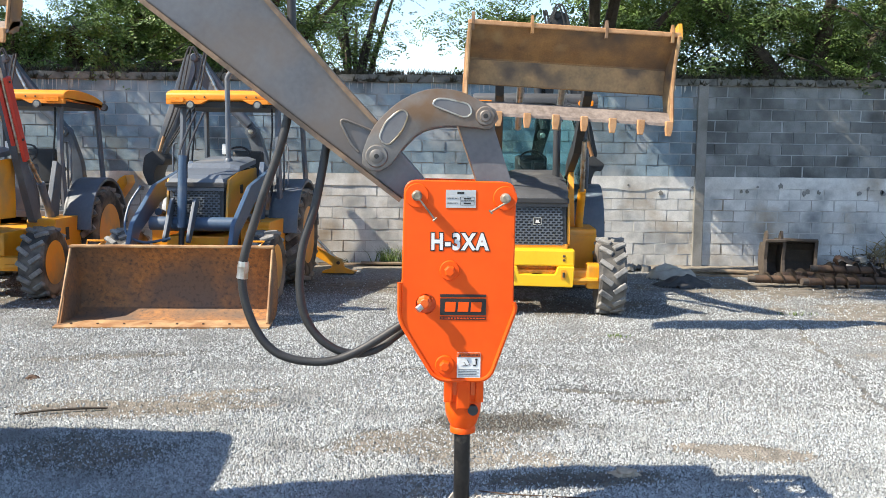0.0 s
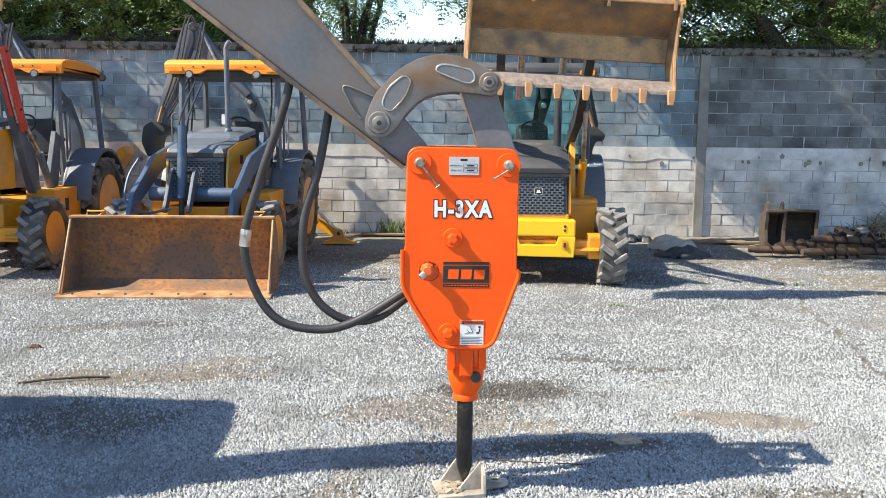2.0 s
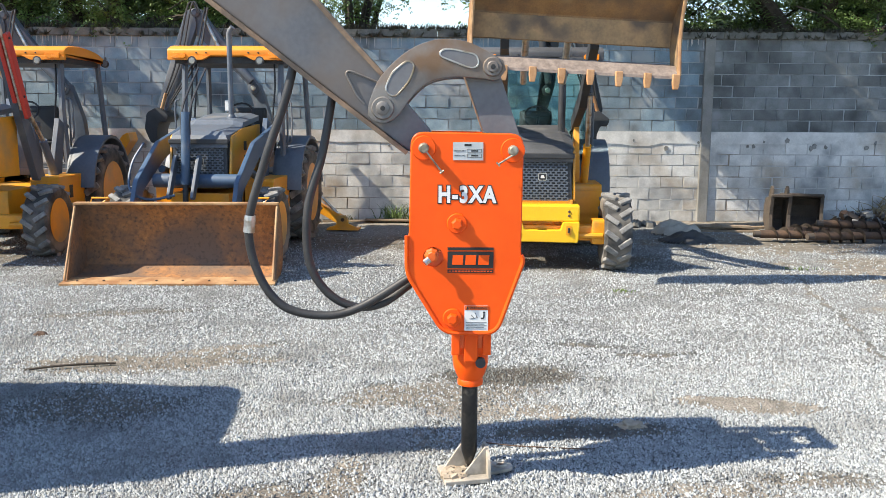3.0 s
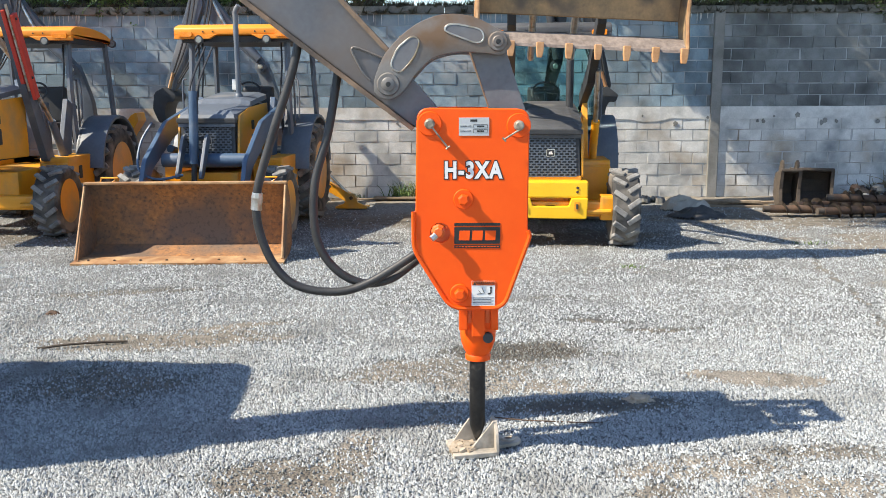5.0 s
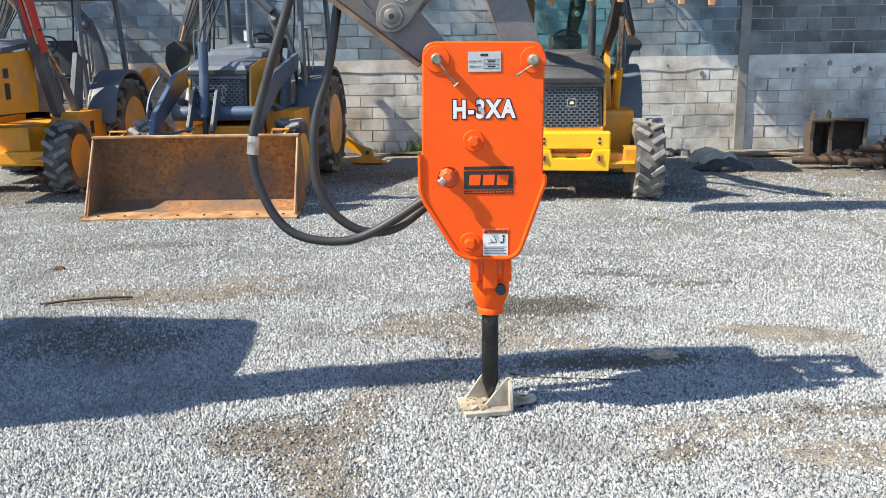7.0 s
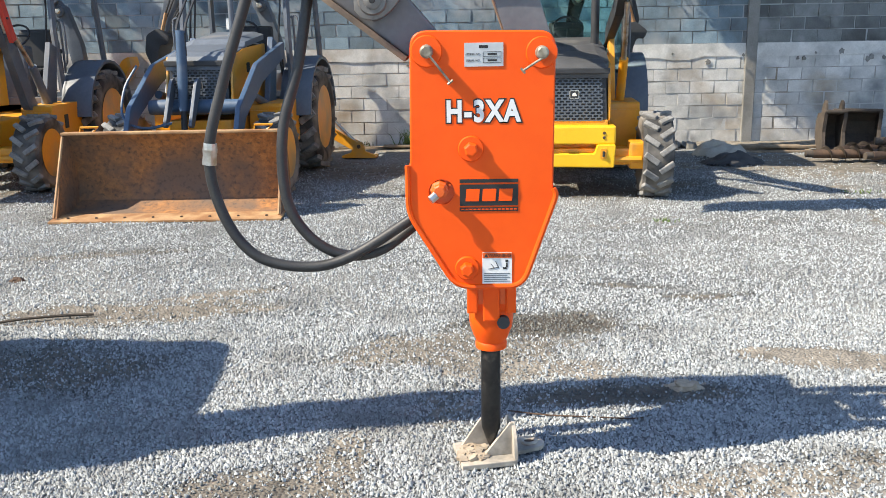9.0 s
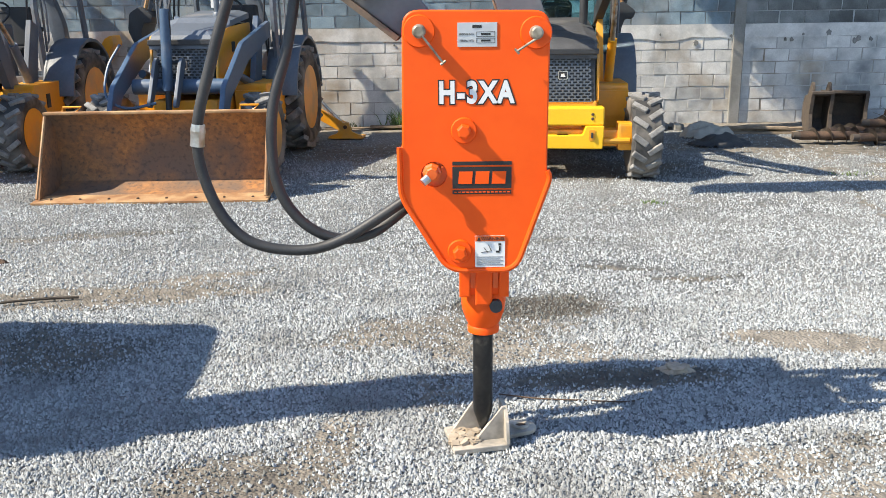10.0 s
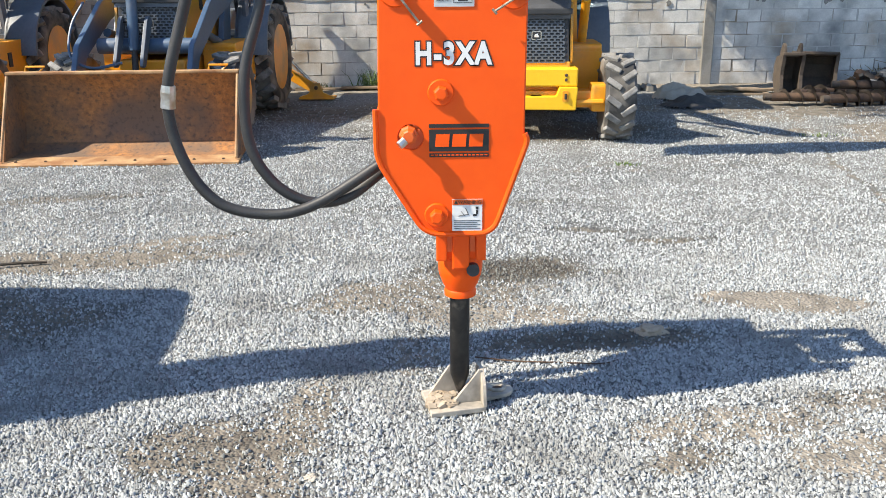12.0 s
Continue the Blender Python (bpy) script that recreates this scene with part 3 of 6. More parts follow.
def build_wall():
    wall = tagged(new("wall_north", None), "tall grey concrete block wall, limewashed and painted sun-pale below", "wall", kind="structure")
    wall.matrix_basis = Matrix.Translation((0, WALL_Y, 0))
    bm = box(B(), -16, 18, 0.012, 0.17, -0.1, 3.22)
    part("mortar", bm, MORTAR, wall)
    part("limewashed_mortar", box(B(), -16, 18, 0.007, 0.016, -0.1, 7 * COURSE), LIME_MORTAR, wall)
    gap = 0.008
    shapes = []
    rng = random.Random(5)
    for k in range(6):
        bm = B()
        box(bm, -LONG / 2 + gap, LONG / 2 - gap, 0, 0.05, gap, COURSE - gap)
        front = [v for v in bm.verts if v.co.y < 0.01]
        for v in front:
            v.co += Vector((rng.uniform(-0.005, 0.005), rng.uniform(-0.005, 0.005), rng.uniform(-0.0045, 0.0045)))
        me = bpy.data.meshes.new("block")
        bm.to_mesh(me)
        bm.free()
        shapes.append(me)
    lime = []
    for me in shapes:
        me.materials.append(BLOCK)
        c = me.copy()
        c.materials.clear()
        c.materials.append(BLOCK_LIME)
        lime.append(c)
    rest, rest_lime, rest_grimy = ([], []), ([], []), ([], [])
    made = 0
    for c in range(16):
        z = c * COURSE
        low = c < 7
        for i in range(-40, 45):
            x = i * LONG + (LONG / 2 if c % 2 else 0) + rng.uniform(-0.008, 0.008)
            y = rng.uniform(-0.004, 0.004)
            if c == 7:
                continue
            if low and 2.9 < x < 7.4 or low and -1.6 < x < 0.5 or (c > 7 and -4.4 < x < -0.6 and c < 15):
                if made < 300:
                    ob = new("block", rng.choice(lime if low else shapes))
                    ob.parent = wall
                    ob.matrix_basis = Matrix.Translation((x, y, z))
                    made += 1
                    continue
            vs, fs = rest_lime if low else rest_grimy if x > 4.7 else rest
            n = len(vs)
            me = rng.choice(shapes)
            vs += [(v.co.x + x, v.co.y + y, v.co.z + z) for v in me.vertices]
            fs += [tuple(k + n for k in p.vertices) for p in me.polygons]
    tagged(mesh_from("blockwork", *rest, BLOCK_REST, wall), "plain grey blocks with raked joints", kind="stuff")
    tagged(mesh_from("blockwork", *rest_grimy, BLOCK_GRIMY, wall), "grimy grey blocks with dark stains", kind="stuff")
    tagged(mesh_from("blockwork", *rest_lime, BLOCK_LIME_REST, wall), "stained limewashed blocks painted sun-pale", kind="stuff")
    # the cast tie course, uneven along its lower edge
    bm = B()
    pts = [(-16 + 0.25 * i, 7 * COURSE - 0.01 + 0.035 * noise.noise((i * 0.37, 1, 0)) - (0.05 if rng.random() < 0.12 else 0)) for i in range(137)]
    prism(bm, pts + [(18, 8 * COURSE), (-16, 8 * COURSE)], "y", -0.012, 0.1)
    part("tie_course", bm, BLOCK_LIME, wall, "pale cast tie course with drips")
    bm = B()
    box(bm, 4.67, 4.85, -0.05, 0.1, -0.05, 3.32, 0.012)
    part("pillar", bm, CONCRETE, wall, "stained cast concrete pillar")
    bm = B()
    for i in range(34):
        box(bm, -16 + i, -15 + i - 0.004, -0.05 + 0.01 * rng.random(), 0.2, 3.2, 3.32 + 0.02 * rng.random(), 0.012)
    part("coping", bm, CAPMAT, wall, "weathered dark coping")
    # lime that has run down from the coping, and spots where the tie course has broken away
    bm = B()
    x = -10.0
    while x < 4.6:
        x += rng.uniform(0.03, 0.22) * (0.5 if noise.noise((x * 0.8, 3, 0)) > 0 else 1.6)
        w, l = rng.uniform(0.006, 0.02), rng.uniform(0.05, 0.24)
        prism(bm, [(x, 3.2), (x + w, 3.2), (x + w * 0.8, 3.2 - l * 0.7), (x + w * 0.45, 3.2 - l), (x + w * 0.1, 3.2 - l * 0.6)], "y", -0.009, 0.0)
    tagged(part("lime_runs", bm, BLOCK_LIME, wall, "thin pale lime runs"), kind="stuff")
    bm = B()
    for k in range(20):
        x, z, r = rng.uniform(-9, 9.5) if k % 3 == 0 else rng.uniform(4.9, 9.3), rng.uniform(1.3, 1.45), rng.uniform(0.015, 0.05)
        n = 11
        prism(bm, [(x + r * math.cos(6.2832 * j / n) * rng.uniform(0.6, 1.2), z + r * math.sin(6.2832 * j / n) * rng.uniform(0.6, 1.5)) for j in range(n)], "y", -0.018, 0.0)
    tagged(part("broken_spots", bm, CONCRETE, wall, "dark spots where the pale render broke away"), kind="stuff")
    # closing walls, outside what is seen
    for name, b in (("wall_west", (-16.2, -16, -12, 15.6, 0, 3.2)), ("wall_east", (18, 18.2, -12, 15.6, 0, 3.2))):
        tagged(part(name, box(B(), *b), CONCRETE), "plain grey concrete yard wall", "wall", kind="structure")


# ---- plants ----
def leaf_cloud(centres, count, leaf, rng):
    """Feathery fronds round many centres (x, y, z, radius): each a drooping row of narrow leaflets on both sides of its stalk."""
    c = np.array(centres)
    per = 12
    fronds = count // per
    pick = rng.integers(0, len(c), fronds)
    d = rng.normal(size=(fronds, 3))
    d /= np.linalg.norm(d, axis=1)[:, None]
    r = c[pick, 3] * rng.random(fronds) ** 0.45
    p = c[pick, :3] + d * (r[:, None] * np.array([1.25, 1.0, 0.62]))
    u = rng.normal(size=(fronds, 3)) + d * 0.6
    u[:, 2] = u[:, 2] * 0.35 - 0.25
    u /= np.linalg.norm(u, axis=1)[:, None]
    w = np.cross(u, rng.normal(size=(fronds, 3)) * 0.5 + np.array([0, 0, 1.0]))
    w /= np.linalg.norm(w, axis=1)[:, None]
    s = leaf * (0.7 + 0.7 * rng.random((fronds, 1, 1)))
    along = (np.arange(per) // 2 / (per / 2 - 1))[None, :, None]
    side = np.where(np.arange(per) % 2, 1.0, -1.0)[None, :, None]
    u, w = u[:, None], w[:, None]
    foot = p[:, None] + u * s * 4.6 * (along - 0.4) - np.array([0, 0, 1.0]) * s * 1.4 * along ** 2
    reach = (w * side + u * 0.5 + rng.normal(size=(fronds, per, 3)) * 0.18) * s * (1.15 - 0.55 * along)
    wide = u * s * 0.3
    quad = np.stack([foot, foot + reach * 0.5 + wide, foot + reach, foot + reach * 0.5 - wide], 2)
    n = fronds * per
    return quad.reshape(-1, 3).tolist(), np.arange(n * 4).reshape(-1, 4).tolist()


def tree(name_label, base, lean, height, trunk_r, spread, seed, leaves, leaf=0.064, dark=False, low=3.2, front=99.0, gap=None, shade_boughs=0, limbs=()):
    rng = random.Random(seed)
    nrg = np.random.default_rng(seed)
    t = thing("tree", base, name_label, "tree", "trees behind the wall")
    b = Vector(base)
    bm = B()
    fork = b + Vector((lean, 0, height * 0.42))
    tube(bm, curve_points([b - Vector((0, 0, 0.1)), b + Vector((lean * 0.3, 0, height * 0.2)), fork], 5), [trunk_r * (1 - 0.04 * i) for i in range(11)], 10)
    tips = []
    for k in range(9):
        a = 2 * math.pi * (k + rng.random() * 0.7) / 9
        reach = spread * rng.uniform(0.55, 1.0)
        end = fork + Vector((math.cos(a) * reach, math.sin(a) * reach * 0.75, height * rng.uniform(0.0, 0.5)))
        mid = fork.lerp(end, 0.5) + Vector((0, 0, rng.uniform(-0.2, 0.5)))
        line = curve_points([fork - Vector((0, 0, rng.uniform(0, 0.9))), mid, end], 5)
        tube(bm, line, [trunk_r * 0.55 * (1 - i / 11.5) + 0.012 for i in range(11)], 7)
        tips += line[4:]
        for _ in range(6):
            s = rng.choice(line[3:9])
            e = s + Vector((rng.uniform(-1, 1), rng.uniform(-0.8, 0.8), rng.uniform(-0.7, 0.6))) * spread * 0.33
            m = s.lerp(e, 0.5) + Vector((0, 0, 0.12))
            q = curve_points([s, m, e], 3)
            tube(bm, q, [0.03 * (1 - i / 8) + 0.006 for i in range(7)], 5)
            tips += q[2:]
    for line in limbs:
        q = curve_points([fork, *line], 8)
        tube(bm, q, [0.11 * (1 - i / len(q)) + 0.015 for i in range(len(q))], 7)
    part("trunk", bm, BARK, t, "dark rough trunk and limbs", smooth=True)
    cs = []
    for p in tips:
        r = rng.uniform(0.22, 0.5)
        z = max(p.z, low + r * 0.5)
        if gap and gap[0] < p.x < gap[1] and z < gap[2]:
            continue
        if p.y < b.y - 0.1 and z < 4.0 and rng.random() < 0.45:
            continue
        if p.y < 15.2:
            if p.y < front:
                continue
            z = max(z, 4.75 + r)
        cs.append((p.x, p.y, z, r))
    for _ in range(150):
        a, q = rng.uniform(0, 6.28), rng.random() ** 0.6
        x, y, r = fork.x + math.cos(a) * q * spread * 1.15, b.y + math.sin(a) * q * spread * 0.6, rng.uniform(0.3, 0.6)
        z = rng.uniform(low + 0.75, height * 0.85)
        if z < 4.0 and y < b.y + 0.3 and rng.random() < 0.55:
            continue
        if y < 15.9 or noise.noise((x * 0.9, y * 0.5, z * 1.1)) < -0.12 or (gap and gap[0] - r < x < gap[1] + r and z < gap[2] + r):
            continue
        cs.append((x, y, z, r))
    over = []
    for k in range(shade_boughs):
        x, z = b.x + rng.uniform(-2.6, 2.6), rng.uniform(4.7, 7.0)
        y = rng.uniform(front + 0.5 * noise.noise((x * 0.55, z * 0.5, 1.0)), 15.3)
        # unseen sheaves added to streak the wall with shade, clear lanes between, thicker eastward
        across = x * 0.9 + z * 0.85
        need = 0.16 - 0.06 * max(0.0, min(1.0, (across - 4.4) / 1.4))
        if noise.noise((across * 1.1, (x - z) * 0.22, 3.0)) + 0.7 * noise.noise((across * 3.6, (x - z) * 0.4, 3.0)) > need:
            over.append((x, y, z + 0.2, rng.uniform(0.08, 0.15)))
    # leafy limbs above the view, added to shade the ground near the wall
    for line in limbs:
        q = curve_points([fork, *line], 8)
        for p in q[8:]:
            for _ in range(12):
                c = p + Vector((rng.uniform(-0.9, 0.9), rng.uniform(-0.5, 0.5), rng.uniform(-0.1, 0.7)))
                if c.z > 4.8:
                    over.append((*c, rng.uniform(0.10, 0.26)))
    vs, fs = leaf_cloud(cs, leaves, leaf, nrg)
    if over:
        more, quads = leaf_cloud(over, len(over) * 108, 0.075, nrg)
        fs += [tuple(k + len(vs) for k in q) for q in quads]
        vs += more
    ob = mesh_from("crown", vs, fs, LEAF_DARK if dark else LEAF, t)
    tagged(ob, "feathery green crown with gaps")
    return t


def spiky_plants():
    rng = random.Random(8)
    vs, fs = [], []
    for i in range(1500):
        x, y = rng.uniform(-9.5, 10.5), WALL_Y + rng.uniform(-0.06, 0.16)
        z = 3.32 if y > WALL_Y - 0.02 else rng.choice((3.2, 3.22, 3.31))
        y = y if z > 3.3 else WALL_Y - 0.055
        big = 1.0 if x < 4.6 else 0.7
        for _ in range(7):
            a, up, l = rng.uniform(0, 6.28), rng.uniform(0.0, 1.3), rng.uniform(0.07, 0.19) * big
            d = Vector((math.cos(a) * math.cos(up), math.sin(a) * math.cos(up), math.sin(up)))
            s = d.cross(Vector((0.3, 0.2, 1))).normalized() * 0.016
            p = Vector((x, y, z))
            n = len(vs)
            vs += [tuple(p + s), tuple(p - s), tuple(p + d * l)]
            fs.append((n, n + 1, n + 2))
    tagged(mesh_from("wall_plants", vs, fs, SPIKE), "row of small dark spiky plants on the wall top", "plants", kind="stuff")


def grass_tuft(places, name="grass"):
    rng = random.Random(4)
    vs, fs = [], []
    for x, y, r, n_b, h in places:
        for _ in range(n_b):
            a, q = rng.uniform(0, 6.28), r * rng.random()
            p = Vector((x + math.cos(a) * q, y + math.sin(a) * q * 0.4, 0))
            l = h * rng.uniform(0.4, 1.0)
            b = Vector((rng.uniform(-0.5, 0.5), rng.uniform(-0.4, 0.4), 1)).normalized()
            s = Vector((rng.uniform(-1, 1), rng.uniform(-1, 1), 0)).normalized() * 0.008
            n = len(vs)
            vs += [tuple(p + s), tuple(p - s), tuple(p + b * l * 0.6 - s * 0.7), tuple(p + b * l * 0.6 + s * 0.7), tuple(p + b * l + Vector((b.x, b.y, -0.2)) * l * 0.4)]
            fs += [(n, n + 1, n + 2, n + 3), (n + 3, n + 2, n + 4)]
    tagged(mesh_from(name, vs, fs, GRASS), "thin green weeds at the foot of the wall", "grass", kind="stuff")


build_wall()
tree("leafy tree with a thick dark forked trunk", (-7.4, 17.4, 0), 0.3, 7.0, 0.42, 3.4, 11, 72000, front=14.6, shade_boughs=330)
tree("leafy tree with slender leaning limbs", (-3.4, 17.0, 0), -0.6, 6.6, 0.26, 2.6, 12, 54000, front=14.6, shade_boughs=330, gap=(-1.5, -0.5, 4.9))
tree("leafy tree with a dark trunk", (2.6, 17.2, 0), 0.5, 6.8, 0.3, 3.0, 13, 66000, front=13.85, shade_boughs=900, limbs=(((2.6, 14.6, 5.6), (1.6, 12.4, 6.2), (0.9, 10.2, 5.9)), ((3.2, 14.4, 5.8), (2.9, 12.2, 6.3), (2.4, 9.6, 6.0))), gap=(-1.5, -0.5, 4.9))
tree("leafy tree with a thick dark trunk", (7.2, 16.9, 0), 0.1, 7.2, 0.36, 3.4, 14, 90000, dark=True, front=14.1, shade_boughs=200)
tree("leafy tree with a leaning trunk", (11.6, 17.4, 0), -0.9, 7.0, 0.32, 3.2, 15, 46000, dark=True, front=14.3, shade_boughs=60)
tree("leafy tree standing further along the wall", (-12.4, 17.2, 0), 0.4, 7.2, 0.4, 3.6, 16, 26000, front=14.65, shade_boughs=80)
tree("leafy tree far behind the wall", (-5.5, 23.0, 0), 0.2, 7.5, 0.35, 4.2, 17, 24000, leaf=0.12, dark=True, gap=(-2.0, -0.7, 5.2))
tree("leafy tree far behind the wall", (4.6, 23.5, 0), 0.2, 7.0, 0.3, 4.0, 18, 24000, leaf=0.12, dark=True, gap=(-2.0, -0.7, 5.2))
tree("leafy tree far behind the wall", (12.4, 23.0, 0), 0.2, 7.5, 0.35, 4.4, 19, 20000, leaf=0.12, dark=True)
tree("slim leafy tree behind the wall", (-2.5, 20.0, 0), 0.65, 6.8, 0.16, 1.15, 23, 9000, leaf=0.07)
spiky_plants()
grass_tuft([(-0.75, 15.1, 0.35, 130, 0.42), (-0.3, 15.0, 0.2, 60, 0.5), (-1.6, 15.2, 0.25, 30, 0.16), (2.0, 9.05, 0.16, 40, 0.06), (4.55, 10.5, 0.3, 30, 0.05)])


# ---- the breaker on its arm ----
def breaker():
    t = thing("hydraulic_breaker", (0.16, 4.2, 0.1), "orange hydraulic breaker with a black chisel, standing in a steel foot", "breaker")
    outline = [(-0.14, 1.825), (0.405, 1.818), (0.402, 1.225), (0.415, 1.20), (0.285, 0.832), (0.022, 0.832), (-0.160, 1.13), (-0.160, 1.31), (-0.150, 1.33)]
    shape = rounded(outline, [0.065, 0.065, 0.01, 0.02, 0.06, 0.06, 0.05, 0.03, 0.01], 6)
    # the front plate has a round opening for the hose port
    hole = [(-0.030 + 0.050 * math.cos(a), 1.215 + 0.050 * math.sin(a)) for a in (2 * math.pi * k / 32 for k in range(32))]
    part("side_plate", holed_plate(B(), shape, hole, 4.02, 4.045, 0.006), ORANGE, t, "thick orange side plate with rounded corners", smooth=True)
    part("side_plate", prism(B(), shape, "y", 4.335, 4.36, 0.004), ORANGE, t, smooth=True)
    # raised lip along the lower edges
    low = rounded([(0.402, 1.225), (0.415, 1.20), (0.285, 0.832), (0.022, 0.832), (-0.160, 1.13), (-0.160, 1.32)], [0.0, 0.03, 0.06, 0.06, 0.05, 0.0], 6)
    bm = B()
    tube(bm, [(x, 4.02, z) for x, z in low], 0.011, 8)
    part("rim", bm, ORANGE, t, "raised welded rim", smooth=True)
    inner = [(-0.12, 1.60), (0.385, 1.60), (0.385, 1.22), (0.28, 0.85), (0.03, 0.85), (-0.145, 1.14)]
    part("bracket_body", prism(B(), inner, "y", 4.05, 4.33), ORANGE_DARK, t)
    bm = B()
    box(bm, 0.085, 0.265, 4.10, 4.28, 0.70, 0.86, 0.012)
    part("lower_housing", bm, ORANGE, t, smooth=True)
    bm = B()
    lathe(bm, [(-0.03, 0.058), (-0.026, 0.066), (-0.004, 0.067), (0.004, 0.062), (0.03, 0.075), (0.07, 0.089), (0.10, 0.093), (0.175, 0.095), (0.18, 0.092)], "z", (0.165, 4.19, 0.545), 24)
    part("nose", bm, ORANGE, t, "rounded orange nose", smooth=True)
    for x, w, z in ((0.086, 0.022, 0.70), (0.163, 0.034, 0.665), (0.244, 0.020, 0.70)):
        bm = B()
        prism(bm, [(x - w, z), (x + w, z), (x + w, 0.815), (x - w, 0.815)], "y", 4.080, 4.12, 0.006)
        part("nose_lug", bm, ORANGE, t)
    # the slots are flat strips; their shade is put into a darker orange
    for x in (0.119, 0.2105):
        part("nose_slot", box(B(), x - 0.0105, x + 0.0105, 4.094, 4.102, 0.735, 0.815), ORANGE_DARK, t, "narrow flat strip painted dark as a shaded slot")
    bm = B()
    lathe(bm, [(0, 0.026), (0.03, 0.026)], "y", (0.212, 4.075, 0.66), 18)
    part("retaining_pin", bm, DARK, t, "dark round pin end", smooth=True)
    bm = B()
    lathe(bm, [(-0.5, 0.004), (-0.47, 0.018), (-0.40, 0.041), (-0.36, 0.042), (0.02, 0.042)], "z", (0.163, 4.195, 0.55), 24)
    part("chisel", bm, TOOL, t, "black steel chisel with a worn tip", smooth=True)
    # bolts through the plate
    for x, z, r in ((0.085, 1.382, 0.046), (0.066, 0.910, 0.044)):
        bm = B()
        lathe(bm, [(-0.012, r), (-0.008, r + 0.003), (0, r + 0.004)], "y", (x, 4.02, z), 26)
        boss = part("bolt_boss", bm, ORANGE, t, smooth=True)
        bm = B()
        lathe(bm, [(-0.052, 0.020), (-0.048, 0.0275), (-0.012, 0.0285)], "y", (x, 4.02, z), 6)
        part("bolt_head", bm, ORANGE, boss)
    # hose port: a round opening with a fitting, its shade painted in darker orange
    port = part("hose_port", lathe(B(), [(0.0, 0.052), (0.010, 0.052)], "y", (-0.030, 4.040, 1.215), 26), ORANGE_DARK, t, "round recess with a hose fitting")
    part("fitting", lathe(B(), [(-0.075, 0.020), (-0.070, 0.026), (-0.040, 0.028), (-0.035, 0.036), (0, 0.038)], "y", (-0.038, 4.040, 1.224), 8), ORANGE_DARK, port)
    for k in range(4):
        a = 0.5 + k * 0.55
        part("fitting_bolt", lathe(B(), [(-0.016, 0.005), (0, 0.006)], "y", (-0.036 + 0.043 * math.cos(a), 4.040, 1.222 + 0.043 * math.sin(a)), 6), ORANGE_DARK, port)
    bm = B()
    tube(bm, [(-0.05, 3.965, 1.212), (-0.072, 3.955, 1.195)], 0.017, 8)
    part("plug", bm, STEEL, port, "bright steel plug")
    # mounting pins with their tie rods
    for x, z, ex, ez in ((-0.078, 1.748, 0.010, 1.635), (0.352, 1.738, 0.28, 1.673)):
        bm = B()
        lathe(bm, [(-0.008, 0.056), (0, 0.060)], "y", (x, 4.02, z), 24)
        collar = part("pin_collar", bm, ORANGE, t, smooth=True)
        bm = B()
        lathe(bm, [(-0.045, 0.017), (-0.04, 0.023), (0.0, 0.026)], "y", (x, 4.012, z), 20)
        part("mounting_pin", bm, RODSTEEL, collar, "scuffed steel pin end", smooth=True)
        bm = B()
        e = Vector((ex, 3.985, ez))
        tube(bm, [(x + 0.01, 3.972, z - 0.012), e], 0.0045, 8)
        d = Vector((ex - x, 0, ez - z)).normalized()
        q = Vector((-d.z, 0, d.x)) * 0.012
        tube(bm, [e - q, e + q], 0.005, 6)
        part("locking_rod", bm, RODSTEEL, collar, "short zinc locking rod")
    # name plate
    yy = 4.0185
    at = lambda x, z, d=0.0: Matrix.Translation((x, yy - d, z)) @ pose(0, 0, 0, 90)
    plate = part("name_plate", box(B(), 0.063, 0.209, yy - 0.002, yy + 0.002, 1.69, 1.777), PLATE, t, "bare metal name plate")
    bm = B()
    box(bm, 0.118, 0.152, yy - 0.0035, yy - 0.0022, 1.757, 1.768)
    part("maker_mark", bm, BLACK, plate, "small black mark")
    letters("plate_text", "MODEL NO.", 0.0105, at(0.097, 1.735, 0.003), BLACK, plate)
    letters("plate_text", "SERIAL NO.", 0.0105, at(0.097, 1.712, 0.003), BLACK, plate)
    for z in (1.735, 1.712):
        bm = B()
        for q in ((0.133, 0.201, z + 0.0075, z + 0.009), (0.133, 0.201, z - 0.009, z - 0.0075), (0.133, 0.1345, z - 0.009, z + 0.009), (0.1995, 0.201, z - 0.009, z + 0.009), (0.15, 0.185, z - 0.0035, z + 0.0035)):
            box(bm, q[0], q[1], yy - 0.0035, yy - 0.0022, q[2], q[3])
        part("plate_field", bm, BLACK, plate)
    # model lettering
    letters("model_lettering", "H-3XA", 0.110, at(0.131, 1.520, -0.0004), BLACK, t, "black outline of the lettering", 0.0095, 0.294)
    letters("model_lettering", "H-3XA", 0.110, at(0.131, 1.520, 0.0008), WHITE, t, "white block lettering", 0.0045, 0.282)
    # maker's panel: black with an orange block mark
    panel = part("maker_panel", box(B(), 0.04, 0.266, yy - 0.0012, yy + 0.001, 1.160, 1.243), BLACK, t, "black rectangular panel with an orange mark")
    bm = B()
    box(bm, 0.04, 0.266, yy - 0.0012, yy + 0.001, 1.250, 1.264)
    box(bm, 0.04, 0.266, yy - 0.0012, yy + 0.001, 1.138, 1.153)
    part("panel_bar", bm, BLACK, panel)
    bm = B()
    for k in range(3):
        x = 0.062 + k * 0.064
        prism(bm, [(x, 1.178), (x + 0.052, 1.178), (x + 0.056, 1.226), (x + 0.004, 1.226)], "y", yy - 0.0035, yy - 0.0015)
    part("panel_mark", bm, ORANGE, panel, "three orange blocks")
    bm = B()
